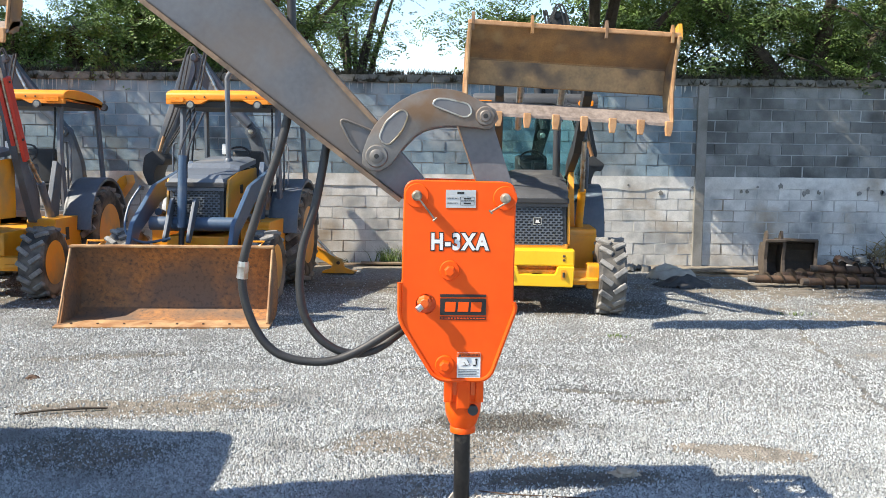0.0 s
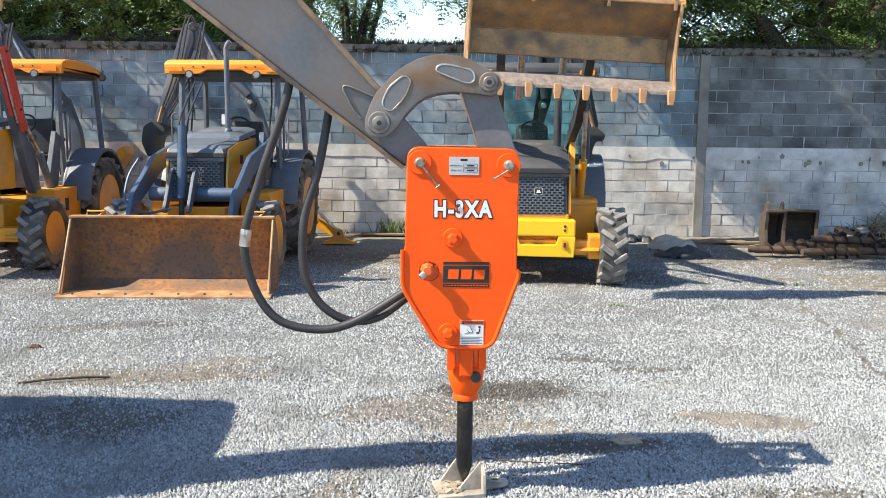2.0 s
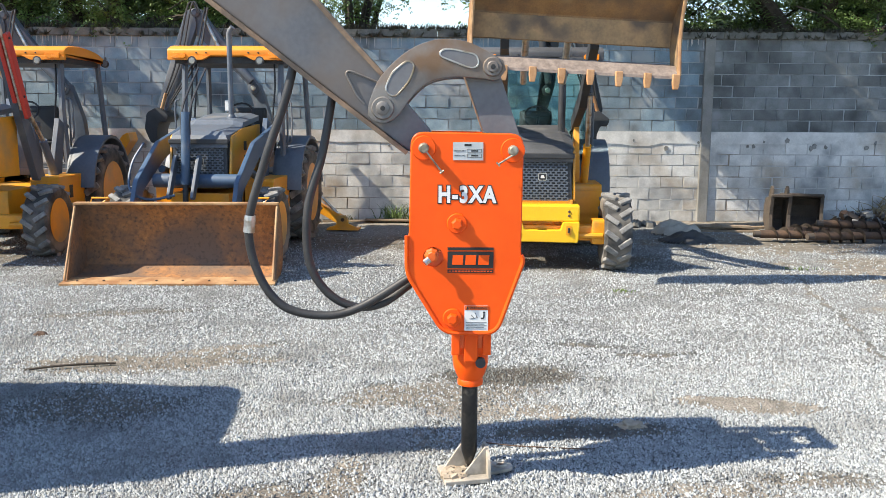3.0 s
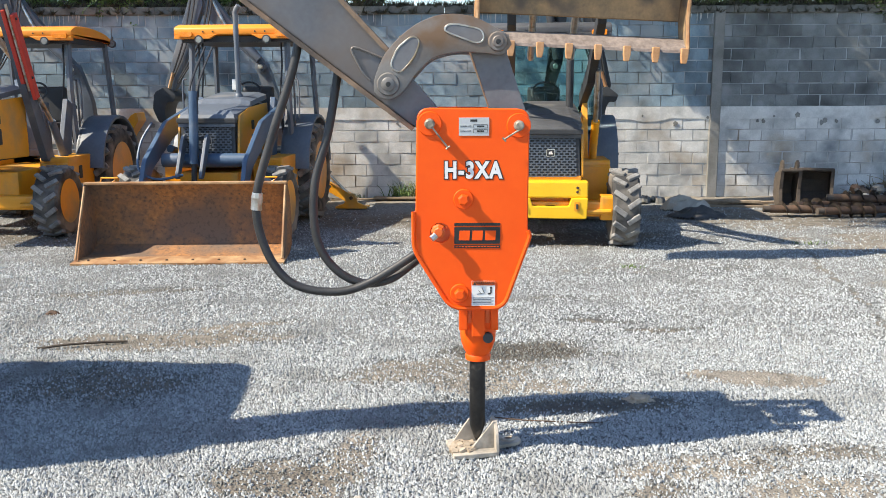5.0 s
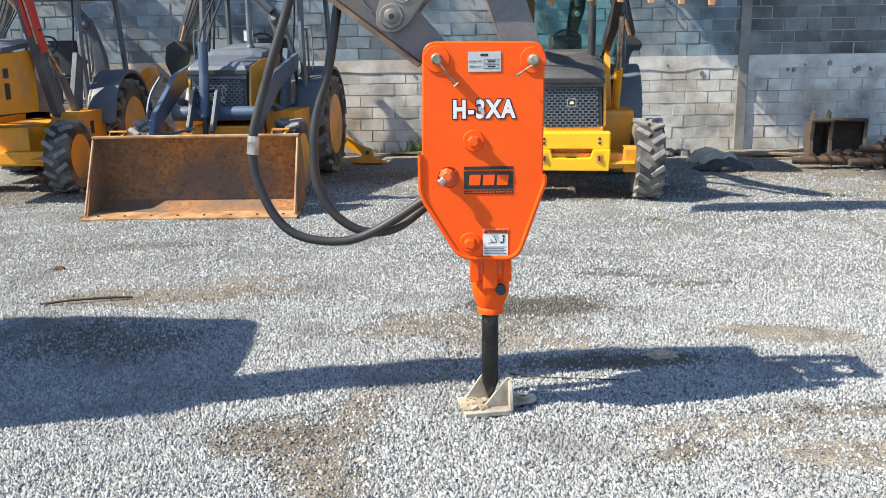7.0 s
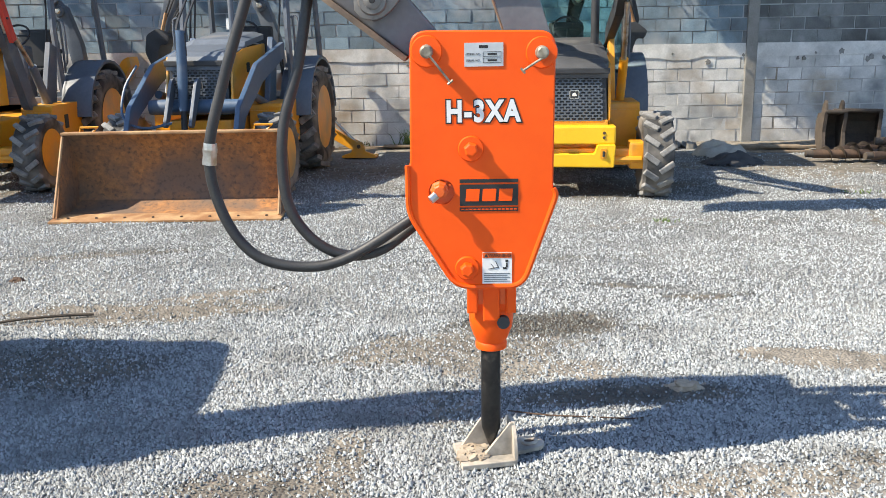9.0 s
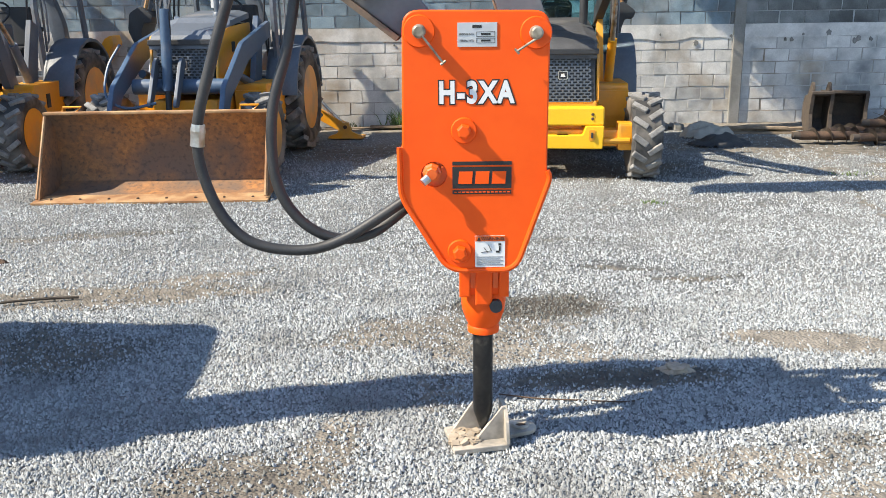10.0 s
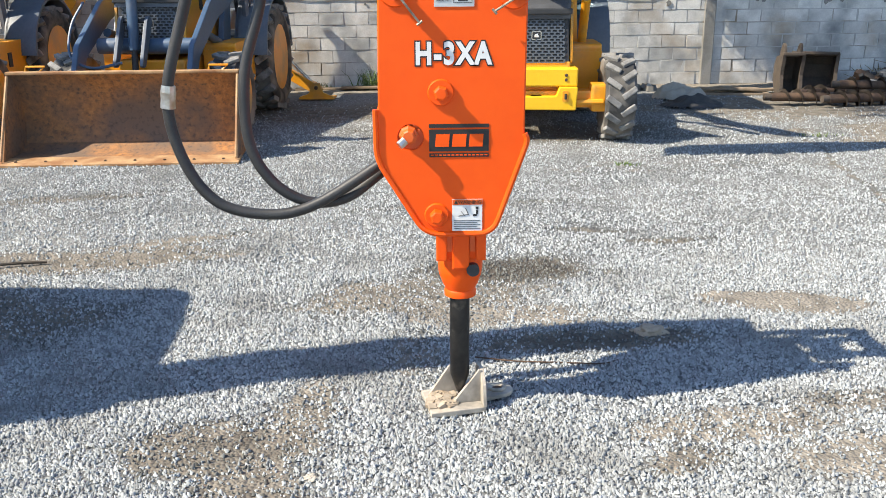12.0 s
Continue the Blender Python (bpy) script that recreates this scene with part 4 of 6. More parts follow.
    for k in range(14):
        box(bm, 0.046 + k * 0.0157, 0.057 + k * 0.0157, yy - 0.0028, yy - 0.0015, 1.1435, 1.148)
    part("panel_print", bm, ORANGE, panel)
    # warning label
    lab = part("warning_label", box(B(), 0.126, 0.243, yy - 0.0012, yy + 0.001, 0.845, 0.972), WHITE, t, "white warning label with an orange head")
    part("label_head", box(B(), 0.127, 0.242, yy - 0.0024, yy - 0.0014, 0.950, 0.971), ORANGE_DARK, lab)
    letters("label_text", "WARNING", 0.0185, at(0.194, 0.960, 0.0034), BLACK, lab)
    bm = B()
    prism(bm, [(0.133, 0.953), (0.149, 0.953), (0.141, 0.968)], "y", yy - 0.0036, yy - 0.0026)
    part("label_sign", bm, BLACK, lab)
    bm = B()
    for a, c, w in (((0.178, 0.936), (0.190, 0.910), 0.0014), ((0.150, 0.905), (0.190, 0.912), 0.0012), ((0.160, 0.925), (0.176, 0.905), 0.0012)):
        tube(bm, [(a[0], yy - 0.002, a[1]), (c[0], yy - 0.002, c[1])], w, 5)
    for q in ((0.207, 0.222, 0.904, 0.912), (0.219, 0.226, 0.912, 0.930), (0.217, 0.228, 0.933, 0.942)):
        box(bm, q[0], q[1], yy - 0.0028, yy - 0.0016, q[2], q[3])
    part("label_drawing", bm, BLACK, lab)
    bm = B()
    for k in range(5):
        box(bm, 0.133, 0.236 - 0.012 * (k % 2), yy - 0.0024, yy - 0.0014, 0.853 + k * 0.008, 0.8558 + k * 0.008)
    part("label_print", bm, SLATE, lab)


def breaker_foot():
    t = thing("chisel_foot", (0.14, 4.2, 0.0), "dusty steel foot plate with upright gussets, lying on the gravel", "stand")
    turn = Matrix.Translation((0.14, 4.2, 0)) @ pose(0, 0, 0, 0, 0, 10)
    part("base_plate", prism(B(), [(-0.125, -0.125), (0.115, -0.115), (0.12, 0.12), (-0.13, 0.10)], "z", 0.006, 0.030, 0.004, turn), DUSTY, t)
    part("gusset", prism(B(), [(-0.02, 0.03), (0.108, 0.03), (0.108, 0.175), (0.098, 0.178)], "y", -0.055, -0.038, 0.002, turn), DUSTY, t, "pale dusty upright gusset")
    part("gusset", prism(B(), [(-0.10, 0.03), (0.02, 0.03), (0.01, 0.16), (-0.01, 0.16)], "y", 0.055, 0.07, 0.002, turn), DUSTY, t)
    part("side_cheek", prism(B(), [(-0.115, 0.03), (0.09, 0.03), (0.03, 0.178), (-0.045, 0.178), (-0.09, 0.12)], "x", 0.104, 0.12, 0.002, turn), DUSTY, t)
    bm = B()
    pts = [(0.21 + 0.065 * math.cos(a), 0.045 + 0.06 * math.sin(a)) for a in (math.pi * (-0.5 + k / 10) for k in range(11))]
    prism(bm, [(0.12, -0.04), *pts, (0.12, 0.11)], "z", 0.012, 0.03, 0.003, turn)
    ear = part("eye_plate", bm, DUSTY, t)
    bm = B()
    ring = [turn @ Vector((0.205 + 0.033 * math.cos(a), 0.045 + 0.027 * math.sin(a), 0.034)) for a in (2 * math.pi * k / 18 for k in range(19))]
    tube(bm, ring, 0.009, 6)
    part("eye_ring", bm, DUSTY, ear, smooth=True)
    bm = B()
    lathe(bm, [(0, 0.028), (0.002, 0.027)], "z", turn @ Vector((0.205, 0.045, 0.031)), 16)
    part("eye_bore", bm, RUST_DARK, ear)
    # crushed dirt heaped on the plate
    bm = B()
    rng = random.Random(2)
    for _ in range(60):
        p = turn @ Vector((rng.uniform(-0.12, 0.0), rng.uniform(-0.08, 0.05), 0.03))
        s = rng.uniform(0.006, 0.017)
        box(bm, -s, s, -s, s, -s * 0.4, s * 0.7, 0, Matrix.Translation(p) @ pose(0, 0, 0, rng.uniform(-20, 20), rng.uniform(-20, 20), rng.uniform(0, 90)))
    part("crushed_dirt", bm, LEAFDRY, t, "small heap of crushed dirt")


def carrier():
    """The machine that carries the breaker: its stick and links are seen, the rest stands beside the view and throws its shade."""
    t = thing("excavator", (-4.6, 4.4, 0), "grey-armed digging machine whose worn stick carries the breaker", "excavator")
    swing = Matrix(((1, 0, 0, 0), (0.09, 1, 0, 0.012), (0, 0, 1, 0), (0, 0, 0, 1)))      # the stick comes round a little as it rises
    low = [(-0.10, 1.69), (-0.62, 2.085), (-1.6, 2.84), (-2.6, 3.40)]
    top = [(-2.75, 3.72), (-1.35, 3.28), (-0.46, 2.285), (-0.262, 2.075), (-0.02, 1.80)]
    part("stick", prism(B(), rounded(low + top, [0.05, 0, 0, 0.1, 0.1, 0, 0, 0, 0.05], 4), "y", 4.10, 4.29, 0.008, swing), GREYSTEEL, t, "long worn grey stick")
    # flanges along the lower and upper edges
    for line in ([(-0.16, 1.72), (-0.62, 2.07), (-1.6, 2.825), (-2.5, 3.33)], [(-2.6, 3.70), (-1.36, 3.295), (-0.47, 2.30), (-0.275, 2.09)]):
        bm = B()
        for (x0, z0), (x1, z1) in zip(line, line[1:]):
            d = Vector((x1 - x0, 0, z1 - z0))
            n = Vector((-d.z, 0, d.x)).normalized() * 0.011
            ps = [(x0 - n.x, z0 - n.z), (x1 - n.x, z1 - n.z), (x1 + n.x, z1 + n.z), (x0 + n.x, z0 + n.z)]
            prism(bm, ps, "y", 4.075, 4.315, 0, swing)
        part("stick_flange", bm, RUST_EDGE, t, "flange with rust along its edge")
    # weld bead on the stick's side
    bm = B()
    bead = rounded([(-0.29, 2.055), (-0.44, 2.115), (-0.455, 2.10), (-0.40, 1.99), (-0.365, 1.955)], [0, 0.03, 0.02, 0.02, 0], 4)
    tube(bm, [(x, 4.108 + 0.09 * x, z) for x, z in bead], 0.006, 6)
    part("weld_bead", bm, LINKSTEEL, t, smooth=True)
    # curved guide links, one each side
    outer = curve_points([Vector((-0.345, 0, 1.90)), Vector((-0.34, 0, 1.965)), Vector((-0.285, 0, 2.085)), Vector((-0.165, 0, 2.20)), Vector((-0.03, 0, 2.258)), Vector((0.11, 0, 2.255)), Vector((0.22, 0, 2.21)), Vector((0.30, 0, 2.165))], 5)
    inner = curve_points([Vector((0.315, 0, 2.12)), Vector((0.27, 0, 2.072)), Vector((0.20, 0, 2.078)), Vector((0.06, 0, 2.085)), Vector((-0.06, 0, 2.055)), Vector((-0.14, 0, 1.985)), Vector((-0.20, 0, 1.905)), Vector((-0.26, 0, 1.866)), Vector((-0.32, 0, 1.872))], 5)
    shape = [(p.x, p.z) for p in outer] + [(p.x, p.z) for p in inner]
    for y0, y1 in ((4.035, 4.07), (4.32, 4.355)):
        link = part("guide_link", prism(B(), shape, "y", y0, y1, 0.006), LINKSTEEL, t, "curved worn guide link with slots", smooth=True)
        if y0 < 4.1:
            for pts in ([(-0.268, 2.02), (-0.218, 1.985), (-0.15, 2.06), (-0.12, 2.14), (-0.155, 2.165), (-0.23, 2.105)], [(-0.01, 2.185), (0.15, 2.125), (0.185, 2.14), (0.175, 2.19), (0.06, 2.215), (0.01, 2.215)]):
                q = rounded(pts, 0.03, 4)
                part("slot", prism(B(), q, "y", y0 - 0.003, y0 - 0.001), GREYSTEEL, link, "recessed slot")
                bm = B()
                tube(bm, [(x, y0 - 0.001, z) for x, z in q + q[:1]], 0.005, 6)
                part("slot_edge", bm, STEEL, link, "bright worn slot edge", smooth=True)
    for x, z, r in ((-0.275, 1.936, 0.050), (0.25, 2.134, 0.042)):
        bm = B()
        lathe(bm, [(-0.012, r), (0, r + 0.006), (0.31, r)], "y", (x, 4.035, z), 24)
        pin = part("link_pin", bm, LINKSTEEL, t, "greasy link pin", smooth=True)
        bm = B()
        lathe(bm, [(-0.022, r * 0.55), (-0.018, r * 0.66), (-0.010, r * 0.68)], "y", (x, 4.035, z), 20)
        part("pin_cap", bm, LINKSTEEL, pin, "scuffed round pin cap", smooth=True)
        bm = B()
        lathe(bm, [(-0.025, 0.010), (-0.021, 0.013)], "y", (x, 4.035, z), 12)
        part("grease_hole", bm, BLACK, pin)
    # links from the guide link down to the breaker's pin
    part("bucket_link", prism(B(), [(0.12, 2.09), (0.29, 2.10), (0.40, 1.78), (0.40, 1.70), (0.31, 1.69), (0.215, 1.82)], "y", 4.085, 4.115, 0.004), GREYSTEEL, t)
    part("bucket_link", prism(B(), [(0.12, 2.09), (0.29, 2.10), (0.40, 1.78), (0.40, 1.70), (0.31, 1.69), (0.215, 1.82)], "y", 4.265, 4.295, 0.004), GREYSTEEL, t)
    part("link_web", prism(B(), [(0.115, 2.10), (0.13, 2.10), (0.232, 1.83), (0.215, 1.82)], "y", 4.105, 4.275), RUST_EDGE, t)
    # boom, tower and cab beside the view
    part("boom", prism(B(), rounded([(-2.45, 3.45), (-2.6, 3.85), (-3.6, 3.35), (-4.65, 1.25), (-4.45, 1.0), (-3.4, 2.85)], 0.1), "y", 4.02, 4.36, 0.01, Matrix(((1, 0, 0, 0), (0.15, 1, 0, 0.128), (0, 0, 1, 0), (0, 0, 0, 1)))), GREYSTEEL, t)
    part("tower", box(B(), -4.9, -4.3, 3.5, 4.0, 0.55, 1.4, 0.03), GREYSTEEL, t)
    bm = B()
    box(bm, -7.6, -4.75, 3.6, 4.9, 0.55, 1.25, 0.04)
    part("body", bm, YELLOW, t)
    for x, y in ((-4.05, 3.5), (-4.05, 4.95), (-5.7, 3.5), (-5.7, 4.95)):
        part("cab_post", box(B(), x - 0.05, x + 0.05, y - 0.05, y + 0.05, 1.2, 2.62, 0.01), DARK, t)
    part("cab_roof", prism(B(), rounded([(-5.9, 3.4), (-3.86, 3.4), (-3.86, 4.38), (-3.94, 5.03), (-5.9, 5.03)], 0.28), "z", 2.6, 2.76, 0.04), AMBER_ROOF, t, smooth=True)
    part("cab_front", box(B(), -4.1, -4.04, 3.55, 4.9, 1.2, 2.62), DARK, t)
    part("cab_back", box(B(), -5.75, -5.69, 3.55, 4.9, 1.2, 2.62), DARK, t)
    for x, y in ((-5.0, 3.35), (-5.0, 5.15), (-7.2, 3.35), (-7.2, 5.15)):
        bm = B()
        lathe(bm, [(-0.2, 0.52), (-0.16, 0.65), (0.16, 0.65), (0.2, 0.52)], "y", (x, y, 0.65), 28)
        part("wheel", bm, RUBBER, t, smooth=True)


def hydraulic_hose(label, pts, band=None):
    h = thing("hydraulic_hose", pts[-1], label, "hose", "hoses of the breaker")
    part("hose", tube(B(), curve_points(pts, 10), 0.0215, 12), HOSE, h, smooth=True)
    bm = B()
    d = (Vector(pts[-1]) - Vector(pts[-2])).normalized()
    tube(bm, [Vector(pts[-1]) - d * 0.05, Vector(pts[-1]) + d * 0.03], 0.027, 8)
    part("end_fitting", bm, STEEL, h)
    if band:
        p, q = Vector(band[0]), Vector(band[1])
        part("tape_band", tube(B(), [p, p.lerp(q, 0.3), p.lerp(q, 0.6), q], [0.026, 0.029, 0.027, 0.028], 10), STEEL, h, "crinkled silver tape band")


carrier()
breaker()
breaker_foot()
hydraulic_hose("thick black hydraulic hose in a loop with silver tape",
               [(-0.70, 4.10, 2.95), (-0.69, 4.10, 2.36), (-0.73, 4.09, 2.05), (-0.855, 4.08, 1.68), (-0.943, 4.08, 1.37), (-0.905, 4.08, 1.125), (-0.785, 4.08, 0.955), (-0.585, 4.08, 0.905), (-0.40, 4.09, 0.945), (-0.14, 4.12, 1.10), (-0.03, 4.14, 1.17)],
               ((-0.935, 4.08, 1.41), (-0.945, 4.08, 1.325)))
hydraulic_hose("thick black hydraulic hose hanging from the stick",
               [(-0.50, 4.20, 2.22), (-0.535, 4.17, 1.98), (-0.585, 4.14, 1.70), (-0.655, 4.12, 1.45), (-0.655, 4.11, 1.19), (-0.575, 4.11, 1.03), (-0.44, 4.12, 0.945), (-0.29, 4.14, 0.955), (-0.14, 4.18, 1.055), (-0.03, 4.2, 1.13)])


# ---- parked loaders ----
def wheel(parent, x, y, r, w, side, lugs=15):
    """A tractor tyre with chevron lugs; side is +1 where its face looks to +x."""
    bm = B()
    h = w / 2
    lathe(bm, [(-h * 0.8, r * 0.60), (-h, r * 0.72), (-h * 0.98, r * 0.86), (-h * 0.8, r * 0.93), (0, r * 0.95), (h * 0.8, r * 0.93), (h * 0.98, r * 0.86), (h, r * 0.72), (h * 0.8, r * 0.60)], "x", (x, y, r), 32)
    tyre = part("tyre", bm, RUBBER, parent, "worn dusty tyre with chevron tread", smooth=True)
    bm = B()
    for k in range(lugs):
        for s in (-1, 1):
            a = 2 * math.pi * (k + (0.25 if s > 0 else -0.25)) / lugs
            spin = Matrix.Translation((x, y, r)) @ Matrix.Rotation(a, 4, "X")
            box(bm, -h * 0.56, h * 0.52, -r * 0.066, r * 0.066, r * 0.90, r * 1.0, 0.012, spin @ Matrix.Translation((s * h * 0.5, 0, 0)) @ Matrix.Rotation(s * 0.62, 4, "Z"))
    part("tread", bm, LUG, tyre, "pale worn tread bars")
    bm = B()
    f = side * h
    lathe(bm, [(f * 0.9, r * 0.62), (f * 0.84, r * 0.56), (f * 0.42, r * 0.50), (f * 0.40, r * 0.22), (f * 0.66, r * 0.18), (f * 0.68, 0.02)], "x", (x, y, r), 28)
    rim = part("rim", bm, YELLOW, tyre, "yellow steel rim", smooth=True)
    bm = B()
    for k in range(8):
        a = 2 * math.pi * k / 8
        c = Vector((x + f * 0.42, y + math.cos(a) * r * 0.3, r + math.sin(a) * r * 0.3))
        tube(bm, [c, c + Vector((side * 0.03, 0, 0))], 0.014, 6)
    part("wheel_nuts", bm, RUST_DARK, tyre)
    return tyre


def grille(parent, y, z0, z1, half0, half1, lean):
    """A slotted dark grille that leans back, in a frame."""
    part("grille_frame", prism(B(), rounded([(-half0, z0), (half0, z0), (half1, z1), (-half1, z1)], 0.02), "y", 0, 0.03, 0.006, Matrix.Translation((0, y, 0)) @ Matrix(((1, 0, 0, 0), (0, 1, lean, -lean * z0), (0, 0, 1, 0), (0, 0, 0, 1)))), DARK, parent, "dark grille frame")
    bm = B()
    rows, cols = 15, 9
    for r in range(rows + 1):
        z = z0 + 0.05 + (z1 - z0 - 0.1) * r / rows
        h = half0 + (half1 - half0) * (z - z0) / (z1 - z0) - 0.055
        yy = y + lean * (z - z0)
        box(bm, -h, h, yy - 0.016, yy - 0.002, z - 0.0055, z + 0.0055)
        if r < rows:
            step = (z1 - z0 - 0.1) / rows
            for c in range(cols + 1):
                x = -h + 2 * h * (c + (0.5 if r % 2 else 0)) / cols
                if x <= h + 1e-6:
                    box(bm, x - 0.010, x + 0.010, yy - 0.014, yy, z, z + step)
    part("grille_mesh", bm, SLATE, parent, "slotted grey grille")
    bm = B()
    zc = z0 + 0.58 * (z1 - z0)
    yy = y + lean * (zc - z0) - 0.022
    prism(bm, rounded([(-0.055, zc - 0.048), (0.055, zc - 0.048), (0.055, zc + 0.048), (-0.055, zc + 0.048)], 0.02), "y", yy, yy + 0.006)
    badge = part("badge", bm, STEEL, parent, "small pale badge")
    bm = B()
    prism(bm, rounded([(-0.045, zc - 0.038), (0.045, zc - 0.038), (0.045, zc + 0.038), (-0.045, zc + 0.038)], 0.014), "y", yy - 0.003, yy - 0.001)
    part("badge_field", bm, DARK, badge)
    bm = B()
    prism(bm, [(-0.027, zc - 0.018), (0.03, zc - 0.018), (0.012, zc + 0.021), (-0.018, zc + 0.015)], "y", yy - 0.006, yy - 0.004)
    part("badge_mark", bm, WHITE, badge)


def bucket_down(parent, w, label):
    """A loader bucket lying flat, its mouth to the front: local x across, y back, lip at y = 0."""
    h = w / 2
    prof = [(0.02, 0.03), (0.50, 0.045), (0.66, 0.12), (0.72, 0.26), (0.70, 0.46), (0.64, 0.66), (0.55, 0.80), (0.50, 0.85)]
    outer = [(0.53, 0.865), (0.67, 0.68), (0.735, 0.47), (0.755, 0.25), (0.69, 0.095), (0.52, 0.02), (0.02, 0.008)]
    part("shell", prism(B(), prof + outer, "x", -h, h), RUST, parent, label, smooth=True)
    side = [(0.06, 0.02), (0.50, 0.03), (0.68, 0.11), (0.745, 0.26), (0.72, 0.48), (0.66, 0.68), (0.53, 0.86), (0.46, 0.84)]
    for x in (-h, h - 0.028):
        part("side_plate", prism(B(), side, "x", x, x + 0.028, 0.004), RUST, parent, "rusty side plate")
        bm = B()
        xm = x + 0.014
        tube(bm, [(xm, 0.03, 0.05), (xm, 0.25, 0.45), (xm, 0.46, 0.83)], 0.016, 6)
        part("side_edge", bm, RUST_PALE, parent, "bright worn edge")
    part("cutting_edge", prism(B(), [(-0.05, 0.004), (0.22, 0.03), (0.22, 0.05), (-0.05, 0.024)], "x", -h - 0.02, h + 0.02, 0.004), RUST_PALE, parent, "pale bolted cutting edge")
    for k in range(8):
        x = -h + w * (k + 0.5) / 8
        part("edge_bolt", lathe(B(), [(0, 0.016), (0.012, 0.012)], "z", (x, 0.06, 0.035), 8), RUST_DARK, parent)
    part("top_edge", box(B(), -h, h, 0.45, 0.55, 0.845, 0.875, 0.008), RUST_PALE, parent, "scraped top edge")
    for x in (-0.92, 0.92):
        bm = B()
        tube(bm, [(x - 0.07, 0.53, 0.87), (x - 0.06, 0.53, 0.92), (x + 0.13, 0.53, 0.92), (x + 0.07, 0.53, 0.87)], 0.012, 6)
        part("lifting_eye", bm, YELLOW, parent)


TOOTH = surface("worn_orange_tooth", (0.42, 0.2, 0.08), (0.6, 0.34, 0.17), 0.1, 0.75, bump=0.3)
LIP = surface("scuffed_pale_lip", (0.13, 0.10, 0.083), (0.30, 0.243, 0.205), 0.07, 0.7, bump=0.3, grain=40)


def bucket_up(parent, w, m, seed=1):
    """A raised clamshell bucket, opened: back plate above, toothed lip below. m: its pose, lip line at the origin, z up."""
    h = w / 2
    part("back_plate", prism(B(), [(0.0, 0.92), (0.03, 0.95), (0.34, 0.66), (0.36, 0.36), (0.32, 0.34), (0.29, 0.62)], "x", -h + 0.03, h - 0.03, 0.0, m), RUST_BROWN, parent, "brown scraped bucket plate")
    part("top_rail", box(B(), -h, h, -0.03, 0.06, 0.92, 0.97, 0.01, m), TOOTH, parent, "rusty orange top rail with scraped paint")
    part("wear_plate", prism(B(), [(0.282, 0.595), (0.288, 0.60), (0.316, 0.35), (0.308, 0.35)], "x", -h + 0.04, h - 0.04, 0.0, m), WEAR_PLATE, parent, "scuffed lower wear plate")
    for x in (-h + 0.03, -0.42 * h, 0.28 * h, h - 0.10):
        part("rail_rib", prism(B(), [(-0.05, 0.86), (0.02, 0.86), (0.06, 0.95), (0.0, 1.05), (-0.04, 0.97)], "x", x, x + 0.03, 0.003, m), RUST_BROWN, parent)
    part("corner_horn", prism(B(), [(-0.05, 0.9), (0.10, 0.9), (0.12, 1.04), (0.02, 1.07)], "x", h - 0.02, h + 0.02, 0.003, m), YELLOW, parent)
    for x in (-h, h - 0.035):
        part("side_plate", prism(B(), [(-0.02, 0.02), (0.07, 0.0), (0.22, 0.05), (0.34, 0.36), (0.30, 0.64), (0.05, 0.95), (-0.04, 0.93), (0.06, 0.60), (0.06, 0.30)], "x", x, x + 0.035, 0.004, m), RUST_BROWN, parent)
        bm = B()
        tube(bm, [m @ Vector((x + 0.017, -0.03, 0.04)), m @ Vector((x + 0.017, 0.045, 0.35)), m @ Vector((x + 0.017, 0.04, 0.65)), m @ Vector((x + 0.017, -0.05, 0.93))], 0.02, 6)
        part("side_edge", bm, RUST_PALE, parent)
    part("clam_lip", prism(B(), [(-0.05, 0.0), (-0.04, 0.03), (0.08, 0.14), (0.30, 0.17), (0.32, 0.13), (0.12, 0.08)], "x", -h, h, 0.003, m), LIP, parent, "pale scuffed lower lip")
    for k in range(8):
        x = -h + 0.06 + (w - 0.12) * k / 7
        bm = B()
        prism(bm, rounded([(-0.036, 0.05), (0.036, 0.05), (0.038, -0.03), (0.024, -0.105), (-0.024, -0.105), (-0.038, -0.03)], 0.008), "y", -0.085, -0.03, 0.006, m @ Matrix.Translation((x, 0, 0)))
        part("tooth", bm, TOOTH, parent, "worn tooth")


def lamp(parent, x, y, z, r=0.06):
    body = part("work_lamp", lathe(B(), [(-0.012, r * 0.9), (-0.012, r), (0.03, r), (0.09, r * 0.6)], "y", (x, y, z), 18), DARK, parent, "round dark work lamp", smooth=True)
    part("lamp_lens", lathe(B(), [(-0.018, r * 0.66), (-0.010, r * 0.74)], "y", (x, y, z), 18), LAMP_CLEAR, body, "clear lamp lens")
    part("lamp_bracket", box(B(), x - 0.012, x + 0.012, y + 0.02, y + 0.05, z, z + r + 0.05), DARK, body)


